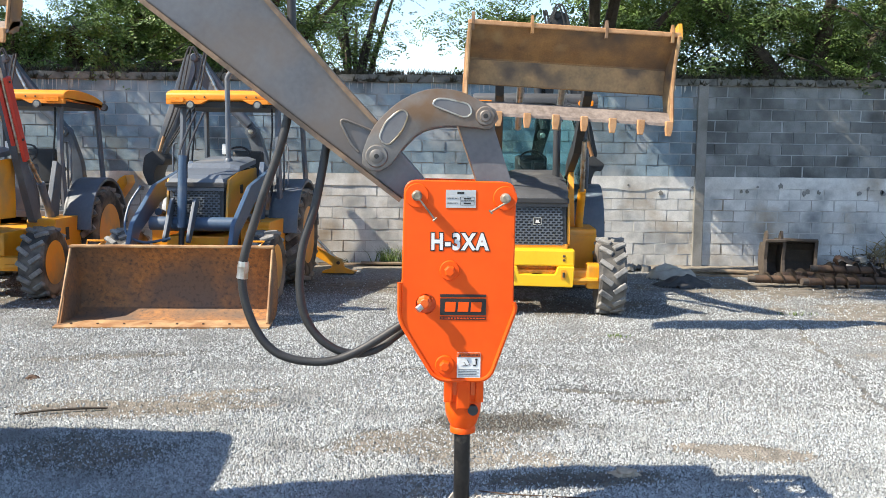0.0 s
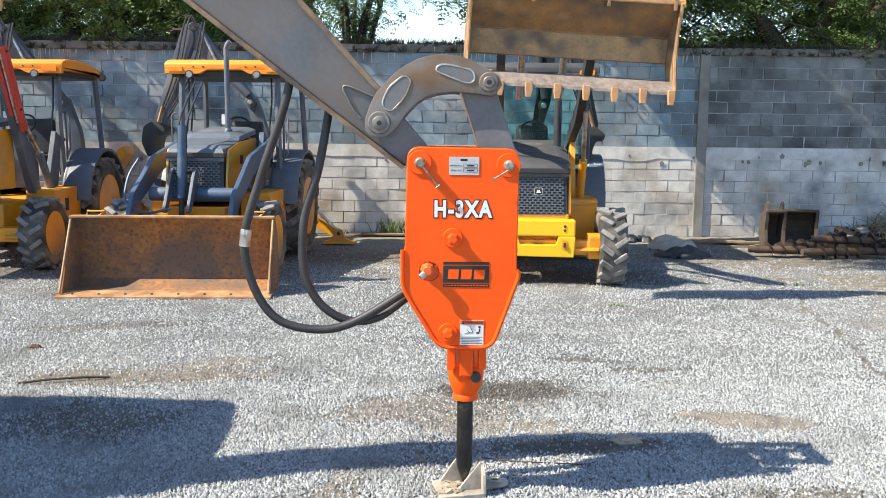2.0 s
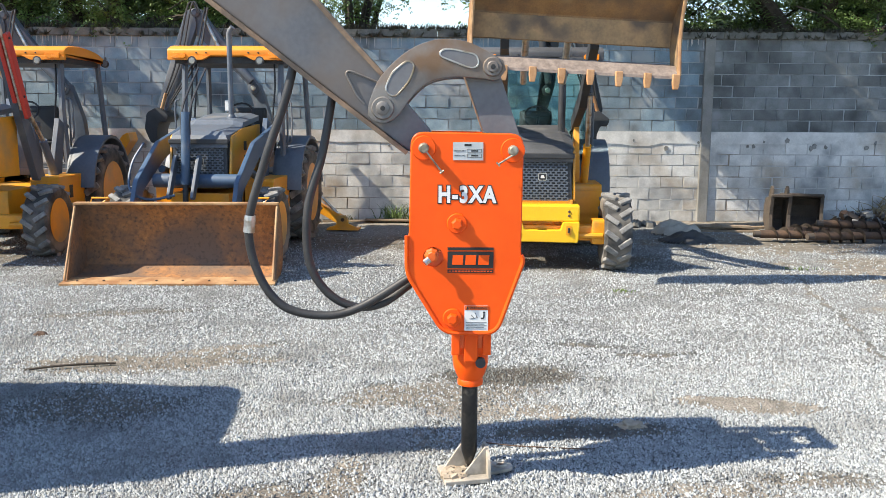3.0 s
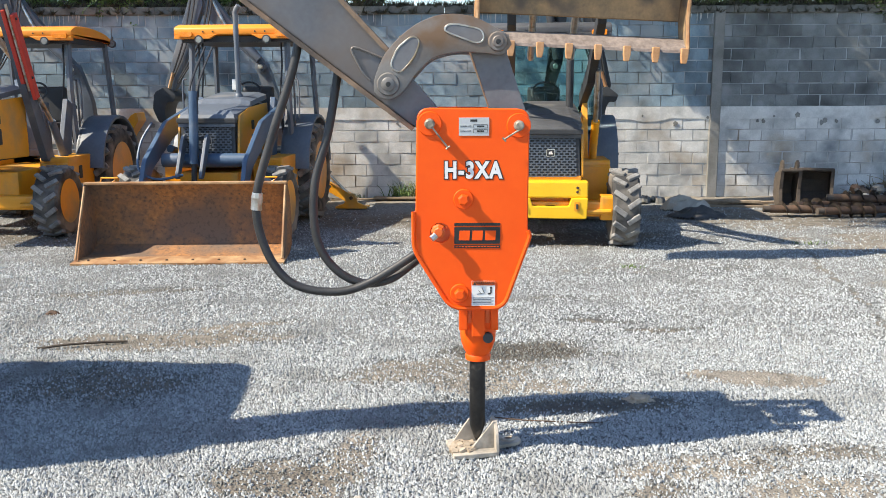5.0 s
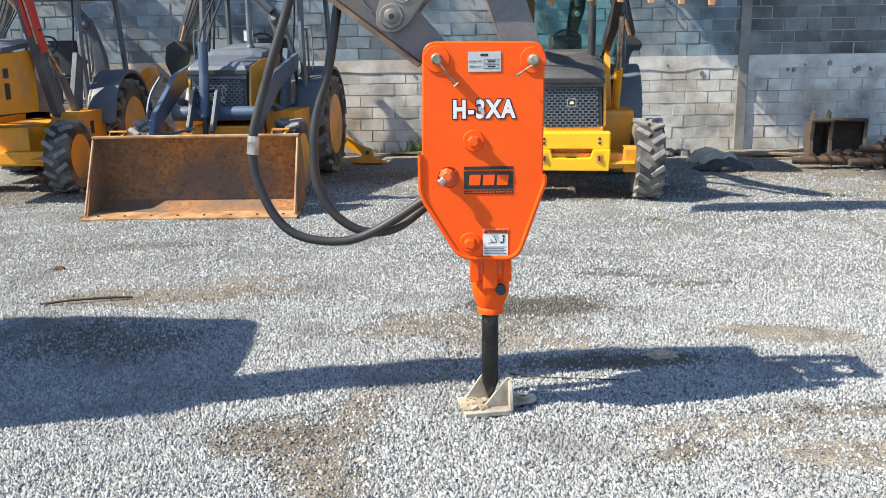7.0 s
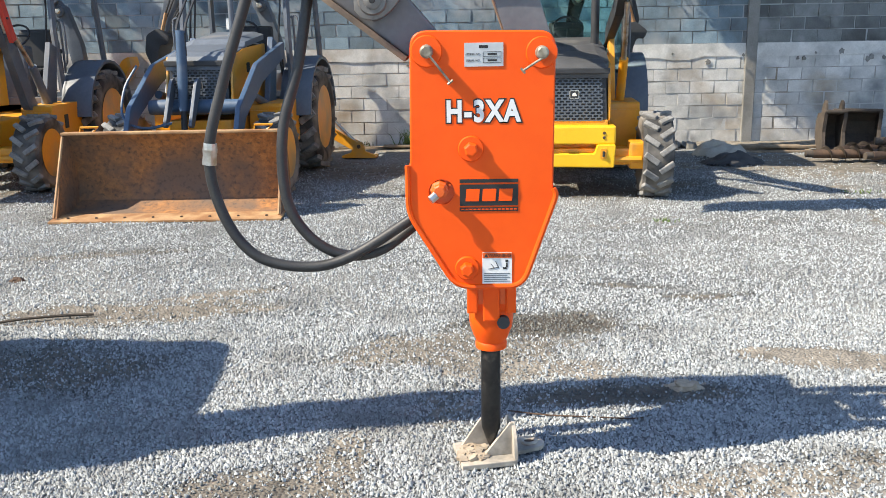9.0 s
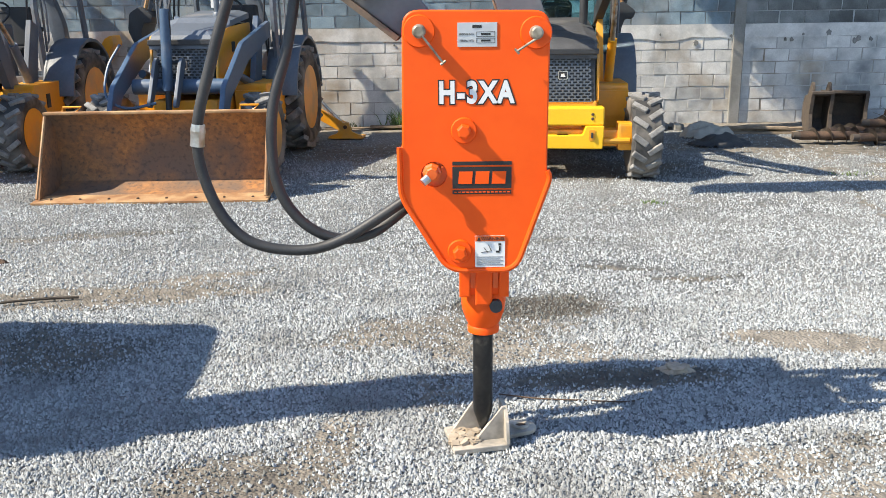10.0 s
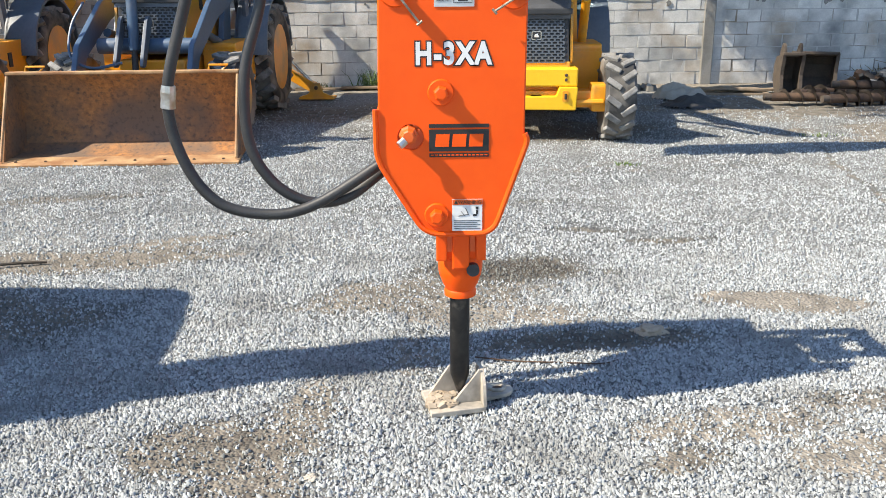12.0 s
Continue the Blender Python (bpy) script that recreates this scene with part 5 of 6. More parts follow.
def loader(m, label, loader_up, hood, arm, casting, glazed, lock=None, nose=(0, 0), cab=(0, 0), peak=(-1.15, 3.56)):
    t = empty("backhoe_loader", m, label, "backhoe loader", "parked backhoe loaders")
    for s in (-1, 1):
        wheel(t, s * 0.90, 0.0, 0.475, 0.33, s)
        wheel(t, s * 0.80, 2.15, 0.70, 0.44, s, 18)
    # frame and lower body
    part("axle", box(B(), -0.80, 0.80, -0.10, 0.12, 0.36, 0.55, 0.03), YELLOW, t)
    for s in (-1, 1):
        bm = B()
        tube(bm, [(s * 0.45, -0.14, 0.43), (s * 0.74, -0.14, 0.43)], 0.035, 8)
        part("steering_rod", bm, YELLOW, t)
        part("hub_carrier", box(B(), s * 0.70 - 0.09, s * 0.70 + 0.09, -0.14, 0.14, 0.32, 0.62, 0.03), YELLOW, t)
        part("side_tank", prism(B(), rounded([(0.62, 0.46), (1.50, 0.46), (1.55, 1.0), (0.62, 1.0)], 0.05), "x", s * 0.40, s * 0.80, 0.012), YELLOW, t, "yellow side tank")
        part("side_hatch", box(B(), s * 0.805 - 0.006, s * 0.805 + 0.006, 0.95, 1.05, 0.68, 0.86, 0.002), DARK, t)
        part("step_guard", box(B(), s * 0.42, s * 0.80, 0.58, 0.60, 0.62, 0.92), YELLOW, t)
    part("frame", box(B(), -0.38, 0.38, 0.0, 3.3, 0.5, 0.86, 0.02), YELLOW, t)
    if casting:
        part("bumper", box(B(), -0.455, 0.455, -0.16, 0.20, 0.60, 0.80, 0.02), YELLOW_NEW, t, "bright yellow cast bumper")
        part("bumper", prism(B(), rounded([(-0.46, 0.355), (0.44, 0.345), (0.455, 0.60), (0.25, 0.60), (0.22, 0.50), (-0.22, 0.50), (-0.25, 0.60), (-0.455, 0.60)], 0.02), "y", -0.20, 0.15, 0.012), YELLOW_NEW, t, "bright yellow cast bumper")
        for s in (-1, 1):
            part("hook_pocket", prism(B(), rounded([(s * 0.32 - 0.035, 0.44), (s * 0.32 + 0.035, 0.44), (s * 0.32 + 0.035, 0.56), (s * 0.32 - 0.035, 0.56)], 0.02), "y", -0.206, -0.198), YELLOW, t)
            bm = B()
            tube(bm, [(s * 0.32, -0.215, 0.47), (s * 0.32, -0.215, 0.53)], 0.013, 6)
            part("hook_pin", bm, DARK, t)
            for z in (0.675, 0.725):
                part("bumper_bolt", lathe(B(), [(-0.01, 0.014), (0, 0.018)], "y", (s * 0.325, -0.16, z), 8), RUST_DARK, t)
        part("tow_bar", box(B(), -0.2, 0.2, -0.10, 0.0, 0.40, 0.50), DARK, t)
        part("tow_block", box(B(), -0.07, 0.07, -0.185, -0.05, 0.41, 0.50, 0.01), YELLOW, t)
    # engine hood
    before = set(t.children)
    for s in (-1, 1):
        part("hood_side", prism(B(), rounded([(0.02, 0.84), (1.45, 0.80), (1.45, 1.60), (0.55, 1.55), (0.13, 1.46)], 0.04), "x", s * 0.375, s * 0.405, 0.006), YELLOW, t, "yellow hood side panel")
        for z0, z1 in ((1.00, 1.20), (1.26, 1.38)):
            part("hood_vent", prism(B(), rounded([(0.62, z0), (0.74, z0), (0.74, z1), (0.62, z1)], 0.02), "x", s * 0.407 - 0.004, s * 0.407 + 0.004), DARK, t)
    part("engine", box(B(), -0.37, 0.37, 0.12, 1.45, 0.8, 1.45), DARK, t)
    bm = B()
    rows = [(0.02, 1.415, 0.37, 0.37), (0.06, 1.47, 0.36, 0.34), (0.14, 1.52, 0.38, 0.28), (0.62, 1.60, 0.40, 0.27), (0.70, 1.66, 0.38, 0.25), (1.5, 1.75, 0.38, 0.26)]
    rings = []
    for y, z, a, b in rows:
        rings.append([bm.verts.new(v) for v in ((-a, y, z - 0.10), (-a, y, z - 0.035), (-b, y, z), (b, y, z), (a, y, z - 0.035), (a, y, z - 0.10))])
    for p, q in zip(rings, rings[1:]):
        for j in range(5):
            bm.faces.new((p[j], p[j + 1], q[j + 1], q[j]))
    bm.faces.new(rings[0])
    bm.faces.new(rings[-1][::-1])
    bmesh.ops.recalc_face_normals(bm, faces=bm.faces[:])
    part("hood_top", bm, hood, t, "sloping dark hood top")
    part("hood_brow", box(B(), -0.385, 0.385, 0.0, 0.06, 1.36, 1.425, 0.012), DARK, t)
    grille(t, 0.0, 0.80, 1.38, 0.37, 0.345, 0.14)
    bm = B()
    tube(bm, curve_points([(0.15, 0.95, 1.6), (0.15, 0.95, 2.2), (0.15, 0.95, 2.72), (0.16, 0.94, 2.82), (0.21, 0.92, 2.89)], 4) if not casting else [(0.28, 0.95, 1.6), (0.28, 0.95, 2.42)], 0.036 if not casting else 0.05, 12)
    pipe = part("exhaust_pipe", bm, SLATE if not casting else DARK, t, "upright exhaust pipe", smooth=True)
    if not casting:
        part("pipe_collar", lathe(B(), [(0, 0.06), (0.03, 0.055), (0.05, 0.04)], "z", (0.15, 0.95, 1.68), 14), SLATE, pipe, smooth=True)
    if casting:
        part("rain_cap", lathe(B(), [(0, 0.07), (0.05, 0.07), (0.08, 0.05)], "z", (0.28, 0.95, 2.40), 14), DARK, pipe, smooth=True)
    if any(nose):
        for ob in (set(t.children) - before) | {c for o in set(t.children) - before for c in o.children}:
            ob.data.transform(Matrix.Translation((0, *nose)))
    # operator's place
    hull = set(t.children)
    part("cab_floor", box(B(), -0.74, 0.74, 1.5, 2.75, 0.93, 1.03, 0.01), SLATE, t)
    for s in (-1, 1):
        bm = B()
        tube(bm, [(s * 0.70, 1.62, 1.0), (s * 0.70, 1.52, 1.9), (s * 0.69, 1.58, 2.62)], 0.048, 6)
        part("front_post", bm, SLATE if not glazed else DARK, t, "slim dark cab post")
        bm = B()
        tube(bm, [(s * 0.80, 2.92, 1.35), (s * 0.76, 2.80, 2.62)], 0.045, 6)
        part("rear_post", bm, SLATE if not glazed else DARK, t)
        bm = B()
        tube(bm, curve_points([(s * 0.72, 1.7, 1.35), (s * 0.76, 1.62, 1.5), (s * 0.76, 1.60, 2.0), (s * 0.72, 1.6, 2.05)], 4), 0.016, 6)
        part("grab_rail", bm, SLATE, t, smooth=True)
        # fender over the rear wheel
        bm = B()
        arc = [(2.15 + 0.80 * math.cos(a), 0.74 + 0.80 * math.sin(a)) for a in (math.pi * (0.02 + 0.96 * k / 12) for k in range(13))]
        inn = [(2.15 + 0.755 * math.cos(a), 0.74 + 0.755 * math.sin(a)) for a in (math.pi * (0.98 - 0.96 * k / 12) for k in range(13))]
        prism(bm, arc + inn, "x", s * 0.58, s * 1.0, 0.006)
        part("fender", bm, SLATE, t, "slate grey rear fender", smooth=True)
        part("fender_side", prism(B(), arc + [(1.36, 0.95), (2.94, 0.95)], "x", s * 0.60, s * 0.625), SLATE, t)
    part("seat", box(B(), -0.24, 0.24, 2.0, 2.45, 1.25, 1.40, 0.04), DARK, t)
    part("backrest", box(B(), -0.24, 0.24, 2.40, 2.52, 1.38, 1.95, 0.05), DARK, t)
    part("console", box(B(), -0.28, 0.28, 1.52, 1.74, 1.0, 1.72, 0.04), SLATE, t)
    bm = B()
    ring = [(0.19 * math.cos(a), 1.86 + 0.12 * math.sin(a), 1.86 + 0.15 * math.sin(a)) for a in (2 * math.pi * k / 20 for k in range(21))]
    tube(bm, ring, 0.016, 6)
    tube(bm, [(0, 1.86, 1.86), (0, 1.72, 1.68)], 0.02, 6)
    tube(bm, [(-0.19, 1.86, 1.86), (0.19, 1.86, 1.86)], 0.012, 6)
    part("steering_wheel", bm, DARK, t, smooth=True)
    for x in (0.50, 0.58):
        bm = B()
        tube(bm, [(x, 1.95, 1.1), (x, 1.92, 1.62)], 0.012, 6)
        bmesh.ops.create_uvsphere(bm, u_segments=8, v_segments=6, radius=0.035, matrix=Matrix.Translation((x, 1.92, 1.64)))
        part("lever", bm, DARK, t, smooth=True)
    crown = rounded([(1.33, 2.655), (1.33, 2.75), (1.46, 2.805), (2.0, 2.83), (2.6, 2.77), (2.97, 2.655), (2.97, 2.59), (2.6, 2.645), (1.6, 2.645)], [0.02, 0.03, 0.08, 0.3, 0.2, 0.03, 0.02, 0.1, 0.02], 4)
    bm = B()
    prism(bm, crown, "x", -0.86, 0.86, 0.03)
    roof = part("cab_roof", bm, HOODTOP if casting else AMBER_ROOF, t, "dusty dark cab roof" if casting else "faded orange-yellow cab roof", smooth=True)
    part("roof_lining", box(B(), -0.78, 0.78, 1.42, 2.86, 2.56, 2.644), DARK, t)
    for s in (-1, 1):
        # downturned brackets of the roof's front edge, each with an amber lamp
        part("roof_corner", prism(B(), [(s * 0.85, 2.60), (s * 0.36, 2.60), (s * 0.24, 2.66), (s * 0.85, 2.66)], "y", 1.322, 1.40, 0.006), HOODTOP if casting else AMBER_ROOF, roof)
        part("turn_lamp", prism(B(), rounded([(s * 0.79, 2.625), (s * 0.60, 2.625), (s * 0.58, 2.66), (s * 0.60, 2.70), (s * 0.79, 2.70)], 0.02), "y", 1.30, 1.34, 0.006), LAMP_AMBER, roof, "amber lamp")
        for q in (0.30, 0.44):
            part("roof_bolt", lathe(B(), [(-0.008, 0.010), (0, 0.013)], "y", (s * q, 1.33, 2.70), 8), DARK, roof)
    for x in (-0.50, 0.46):
        lamp(t, x, 1.33, 2.59, 0.062)
    lamp(t, 0.88, 2.80, 2.62, 0.06)
    for k in range(3):
        part("side_lever", tube(B(), [(-0.46 + 0.07 * k, 1.86, 1.1), (-0.44 + 0.07 * k, 1.80, 1.55)], 0.010, 6), DARK, t)
    if not glazed:
        part("data_plate", box(B(), -0.11, 0.02, 1.50, 1.515, 1.90, 2.05, 0.006), WHITE, t, "white sheet behind the wheel")
        for x in (-0.62, -0.56, 0.58):
            part("oil_line", tube(B(), curve_points([(x, 1.66, 1.1), (x - 0.03, 1.60, 1.7), (x + 0.02, 1.58, 2.2), (x, 1.66, 2.6)], 5), 0.014, 6), DARK, t, smooth=True)
        for s in (-1, 1):
            part("grab_handle", tube(B(), curve_points([(s * 0.80, 1.56, 1.45), (s * 0.84, 1.54, 1.55), (s * 0.84, 1.53, 2.0), (s * 0.78, 1.54, 2.06)], 4), 0.014, 6), SLATE, t, smooth=True)
    if glazed:
        for b in ((-0.66, 0.66, 1.54, 1.548, 1.3, 2.58), (-0.705, -0.697, 1.62, 2.75, 1.05, 2.58), (0.697, 0.705, 1.62, 2.75, 1.05, 2.58), (-0.66, 0.66, 2.76, 2.768, 1.4, 2.58)):
            g = part("cab_pane", box(B(), *b), GLASS, t, "tinted cab glass")
            g.visible_shadow = False
        part("door_panel", box(B(), -0.73, -0.70, 1.60, 2.2, 0.95, 1.35, 0.01), SLATE, t)
    if any(cab):
        for ob in (set(t.children) - hull) | {c for o in set(t.children) - hull for c in o.children}:
            if not ob.name.startswith("fender"):
                ob.data.transform(Matrix.Translation((cab[0], 0, cab[1])))
    # loader towers and arms
    for s in (-1, 1):
        part("loader_tower", prism(B(), [(0.95, 0.85), (1.30, 0.85), (1.52, 1.72), (1.34, 1.80)], "x", s * 0.48, s * 0.55, 0.008), arm if not casting else YELLOW, t, "loader tower plate")
        if loader_up:
            part("loader_arm", prism(B(), rounded([(0.80, 0.95), (0.56, 0.95), (-0.52, 3.30), (-1.4, 3.62), (-1.35, 3.75), (-0.36, 3.46)], 0.05) if lock else [(1.48, 1.86), (1.56, 1.66), (0.35, 1.98), (-0.78, 2.62), (-0.86, 2.86), (0.30, 2.22)], "x", s * 0.50 - 0.05, s * 0.50 + 0.05, 0.01), DARK if casting else SLATE, t, "raised loader arm")
            bm = B()
            tube(bm, [(s * 0.60, 1.0, 0.95), (s * 0.60, 0.65, 1.5)], 0.055, 10)
            cyl = part("lift_cylinder", bm, YELLOW if casting else SLATE, t, smooth=True)
            bm = B()
            tube(bm, [(s * 0.60, 0.65, 1.5), (s * 0.56, 0.10, 2.14)], 0.032, 10)
            part("cylinder_rod", bm, STEEL, cyl, smooth=True)
        else:
            part("loader_arm", prism(B(), rounded([(1.48, 1.74), (1.46, 1.54), (0.45, 1.28), (-0.30, 0.92), (-0.70, 0.40), (-0.78, 0.50), (-0.50, 1.05), (0.25, 1.50)], 0.05), "x", s * 0.63 - 0.03, s * 0.63 + 0.03, 0.012), arm, t, "blue-grey loader arm")
            bm = B()
            tube(bm, [(s * 0.52, 1.05, 0.95), (s * 0.56, 0.2, 1.15)], 0.05, 10)
            part("lift_cylinder", bm, arm, t, smooth=True)
    if loader_up:
        for s in (-0.25, 0.25):
            bm = B()
            tube(bm, [(s, 0.5, 2.30), (s, -0.75, 3.10)], 0.045, 10)
            part("tilt_cylinder", bm, STEEL, t, smooth=True)
        if lock:
            lean = Matrix.Translation((0.60, 0.06, 2.02)) @ Matrix.Rotation(0.40, 4, "X")
            strut = part("safety_strut", box(B(), -0.075, -0.025, -0.06, 0.06, 0, 0.98, 0.01, lean), RED, t, "red safety strut on the loader arm")
            part("strut_plate", box(B(), 0.025, 0.075, -0.06, 0.06, -0.22, 0.92, 0.01, lean), RED, strut)
            part("strut_rod", tube(B(), [lean @ Vector((0, -0.03, -0.1)), lean @ Vector((0, -0.03, 1.05))], 0.02, 10), STEEL, strut, "bright cylinder rod", smooth=True)
            for z in (0.08, 0.86):
                part("strut_pin", tube(B(), [lean @ Vector((-0.09, -0.02, z)), lean @ Vector((0.09, -0.02, z))], 0.016, 8), DARK, strut)
    else:
        bm = B()
        tube(bm, [(-0.56, -0.05, 1.02), (0.56, -0.05, 1.02)], 0.09, 14)
        part("cross_tube", bm, arm, t, "blue cross tube", smooth=True)
        # tilt cylinder and its linkage in the middle
        bm = B()
        tube(bm, [(-0.12, -0.17, 0.98), (-0.12, -0.07, 1.88)], 0.058, 12)
        cyl = part("tilt_cylinder", bm, BLUE, t, "upright tilt cylinder", smooth=True)
        bm = B()
        tube(bm, [(-0.12, -0.20, 0.72), (-0.12, -0.165, 1.0)], 0.036, 10)
        part("cylinder_rod", bm, DARK, cyl, smooth=True)
        for x in (-0.27, 0.03):
            part("tilt_link", prism(B(), rounded([(-0.42, 0.82), (-0.32, 0.80), (0.02, 1.30), (-0.06, 1.36), (-0.14, 1.30)], 0.05), "x", x - 0.02, x + 0.02, 0.006), SLATE, t, "grey tilt link")
        bm = B()
        tube(bm, [(-0.28, -0.06, 1.29), (0.04, -0.06, 1.29)], 0.022, 10)
        part("link_pin", bm, DARK, t, smooth=True)
        for x in (-0.30, -0.20):
            bm = B()
            tube(bm, curve_points([(x + 0.13, 0.6, 2.45), (x + 0.13, 0.2, 2.15), (x + 0.13, -0.06, 1.9), (x + 0.13, -0.10, 1.6)], 5), 0.015, 6)
            part("oil_line", bm, DARK, t, smooth=True)
        bm = B()
        tube(bm, curve_points([(-0.62, -0.2, 1.50), (-0.72, -0.35, 1.25), (-0.70, -0.5, 0.95), (-0.48, -0.5, 0.82), (-0.2, -0.35, 0.86)], 6), 0.016, 6)
        part("oil_line", bm, BLUE, t, smooth=True)
    # digging arm folded up behind the cab
    rear = SLATE if not casting else DARK
    part("swing_post", box(B(), -0.2, 0.2, 3.2, 3.6, 0.5, 1.3, 0.03), YELLOW if casting else SLATE, t)
    px, pz = peak
    side = 1 if px < 0 else -1
    boom = part("rear_boom", prism(B(), rounded([(-0.06, 1.1), (0.12, 1.1), (0.06, 1.75), (-0.10 * side, 2.25), (px + 0.22 * side, pz - 0.25), (px + 0.06 * side, pz), (px - 0.10 * side, pz - 0.03), (px - 0.02 * side, pz - 0.42), (-0.34 * side, 2.35), (-0.16 * side, 1.75)], 0.07), "y", 3.45, 3.62, 0.012), rear, t, "folded digging boom", smooth=True)
    part("boom_boss", lathe(B(), [(-0.03, 0.075), (-0.025, 0.09), (0.24, 0.09), (0.25, 0.07)], "y", (-0.22 * side, 3.42, 2.27), 18), rear, boom, smooth=True)
    part("boss_pin", lathe(B(), [(-0.05, 0.03), (-0.03, 0.045)], "y", (-0.22 * side, 3.42, 2.27), 14), STEEL, boom, "bright pin end")
    part("peak_pin", lathe(B(), [(-0.05, 0.04), (-0.02, 0.07), (0.25, 0.07)], "y", (px, 3.42, pz - 0.09), 16), rear, boom, smooth=True)
    bx, bz = px - 0.62 * side, 1.86
    stick = part("rear_stick", prism(B(), rounded([(px - 0.02 * side, pz - 0.02), (px - 0.16 * side, pz - 0.06), (bx - 0.07 * side, bz + 0.1), (bx + 0.02 * side, bz - 0.05), (bx + 0.13 * side, bz + 0.1), (px + 0.02 * side, pz - 0.3)], 0.05), "y", 3.40, 3.56, 0.01), rear, t, "folded digging stick")
    for d in (-0.10, -0.03, 0.22, 0.28):
        mid = Vector((px + (bx - px) * 0.45 + (d + (0.06 if d < 0 else 0.02)) * side, 3.36, pz - 0.85))
        part("oil_line", tube(B(), curve_points([(px + (0.12 + d * 0.3) * side, 3.36, pz - 0.10), (px + d * 0.8 * side, 3.35, pz - 0.06 + 0.10 * (d < 0)), mid, (bx + (0.06 + d * 0.4) * side, 3.37, bz + 0.15)], 6), 0.016, 6), DARK, stick, smooth=True)
    part("stick_cylinder", tube(B(), [(px + 0.14 * side, 3.40, pz - 0.16), (px + 0.42 * side, 3.40, pz - 0.72)], 0.03, 10), STEEL, boom, "bright cylinder rod", smooth=True)
    part("cylinder_tube", tube(B(), [(px + 0.40 * side, 3.40, pz - 0.68), (-0.24 * side, 3.40, 2.38)], 0.062, 12), rear, boom, smooth=True)
    part("bucket_link", tube(B(), [(bx + 0.10 * side, 3.36, bz + 0.32), (bx - 0.02 * side, 3.36, bz - 0.05)], 0.03, 8), RUST_PALE, stick)
    if lock:
        part("rear_bucket", prism(B(), rounded([(0.54, 1.12), (0.64, 1.02), (0.92, 1.42), (0.89, 1.56), (0.78, 1.50)], 0.03), "y", 3.2, 3.6, 0.01), YELLOW, t, "yellow digging bucket")
    part("rear_bucket", prism(B(), rounded([(bx - 0.20, bz + 0.0), (bx - 0.02, bz + 0.10), (bx + 0.17, bz - 0.04), (bx + 0.12, bz - 0.16), (bx + 0.02, bz - 0.14), (bx - 0.04, bz - 0.3), (bx - 0.02, bz - 0.46), (bx - 0.14, bz - 0.5), (bx - 0.24, bz - 0.26)], 0.05), "y", 3.25, 3.75, 0.01), DARK, t, "dark curved digging bucket", smooth=True)
    for s in (-1, 1):
        leg = part("stabilizer", prism(B(), rounded([(s * 0.50, 0.66), (s * 0.50, 0.50), (s * 1.20, 0.10), (s * 1.38, 0.10), (s * 1.34, 0.20), (s * 1.18, 0.28)], 0.03), "y", 3.06, 3.19, 0.008), YELLOW, t, "yellow stabilizer leg")
        part("stabilizer_foot", prism(B(), rounded([(s * 1.30 - 0.26, 0.0), (s * 1.30 + 0.26, 0.0), (s * 1.30 + 0.25, 0.04), (s * 1.30 + 0.10, 0.10), (s * 1.30 + 0.05, 0.24), (s * 1.30 - 0.05, 0.24), (s * 1.30 - 0.12, 0.08), (s * 1.30 - 0.26, 0.03)], 0.015), "y", 2.99, 3.04, 0.005), YELLOW, leg)
        part("stabilizer_foot", box(B(), s * 1.30 - 0.26, s * 1.30 + 0.26, 2.98, 3.27, 0.0, 0.025, 0.004), YELLOW, leg)
        part("foot_pin", lathe(B(), [(-0.02, 0.02), (0.0, 0.03), (0.05, 0.03)], "y", (s * 1.30, 2.985, 0.17), 12), RUST_DARK, leg)
        part("stabilizer_cylinder", tube(B(), [(s * 0.5, 3.1, 1.0), (s * 0.85, 3.1, 0.62)], 0.045, 10), YELLOW, leg, smooth=True)
        part("cylinder_rod", tube(B(), [(s * 0.85, 3.1, 0.62), (s * 1.24, 3.1, 0.22)], 0.024, 10), STEEL, leg, smooth=True)
    return t


near = loader(pose(-3.03, 10.95, 0.02, 0, 0, -4), "backhoe loader with slate hood and blue arms, its rusty bucket lowered", False, SLATE, BLUE, False, False, nose=(0, 0.12))
bucket = empty("loader_bucket", pose(-2.99, 9.36, 0, 0, 0, 1.5), "wide rusty steel loader bucket resting on the gravel", "bucket")
bucket_down(bucket, 2.33, "rust-red hollow of the bucket")
right = loader(pose(1.30, 10.58, 0, 0, 0, -4), "yellow backhoe loader with a glazed cab, its clamshell bucket raised", True, HOODTOP, YELLOW, True, True, peak=(0.42, 4.25))
bucket_up(right, 2.22, pose(1.30, 10.58, 0, 0, 0, -4).inverted() @ pose(1.415, 9.0, 2.315, 0, 2.6, 3))
left = loader(pose(-6.05, 11.35, 0, 0, 0, 0), "yellow backhoe loader with an open canopy, its bucket raised", True, SLATE, SLATE, False, False, lock=True, nose=(-1.12, 0.24), cab=(-0.17, 0.03))
bucket_up(left, 2.3, pose(0.32, -1.9, 3.2))


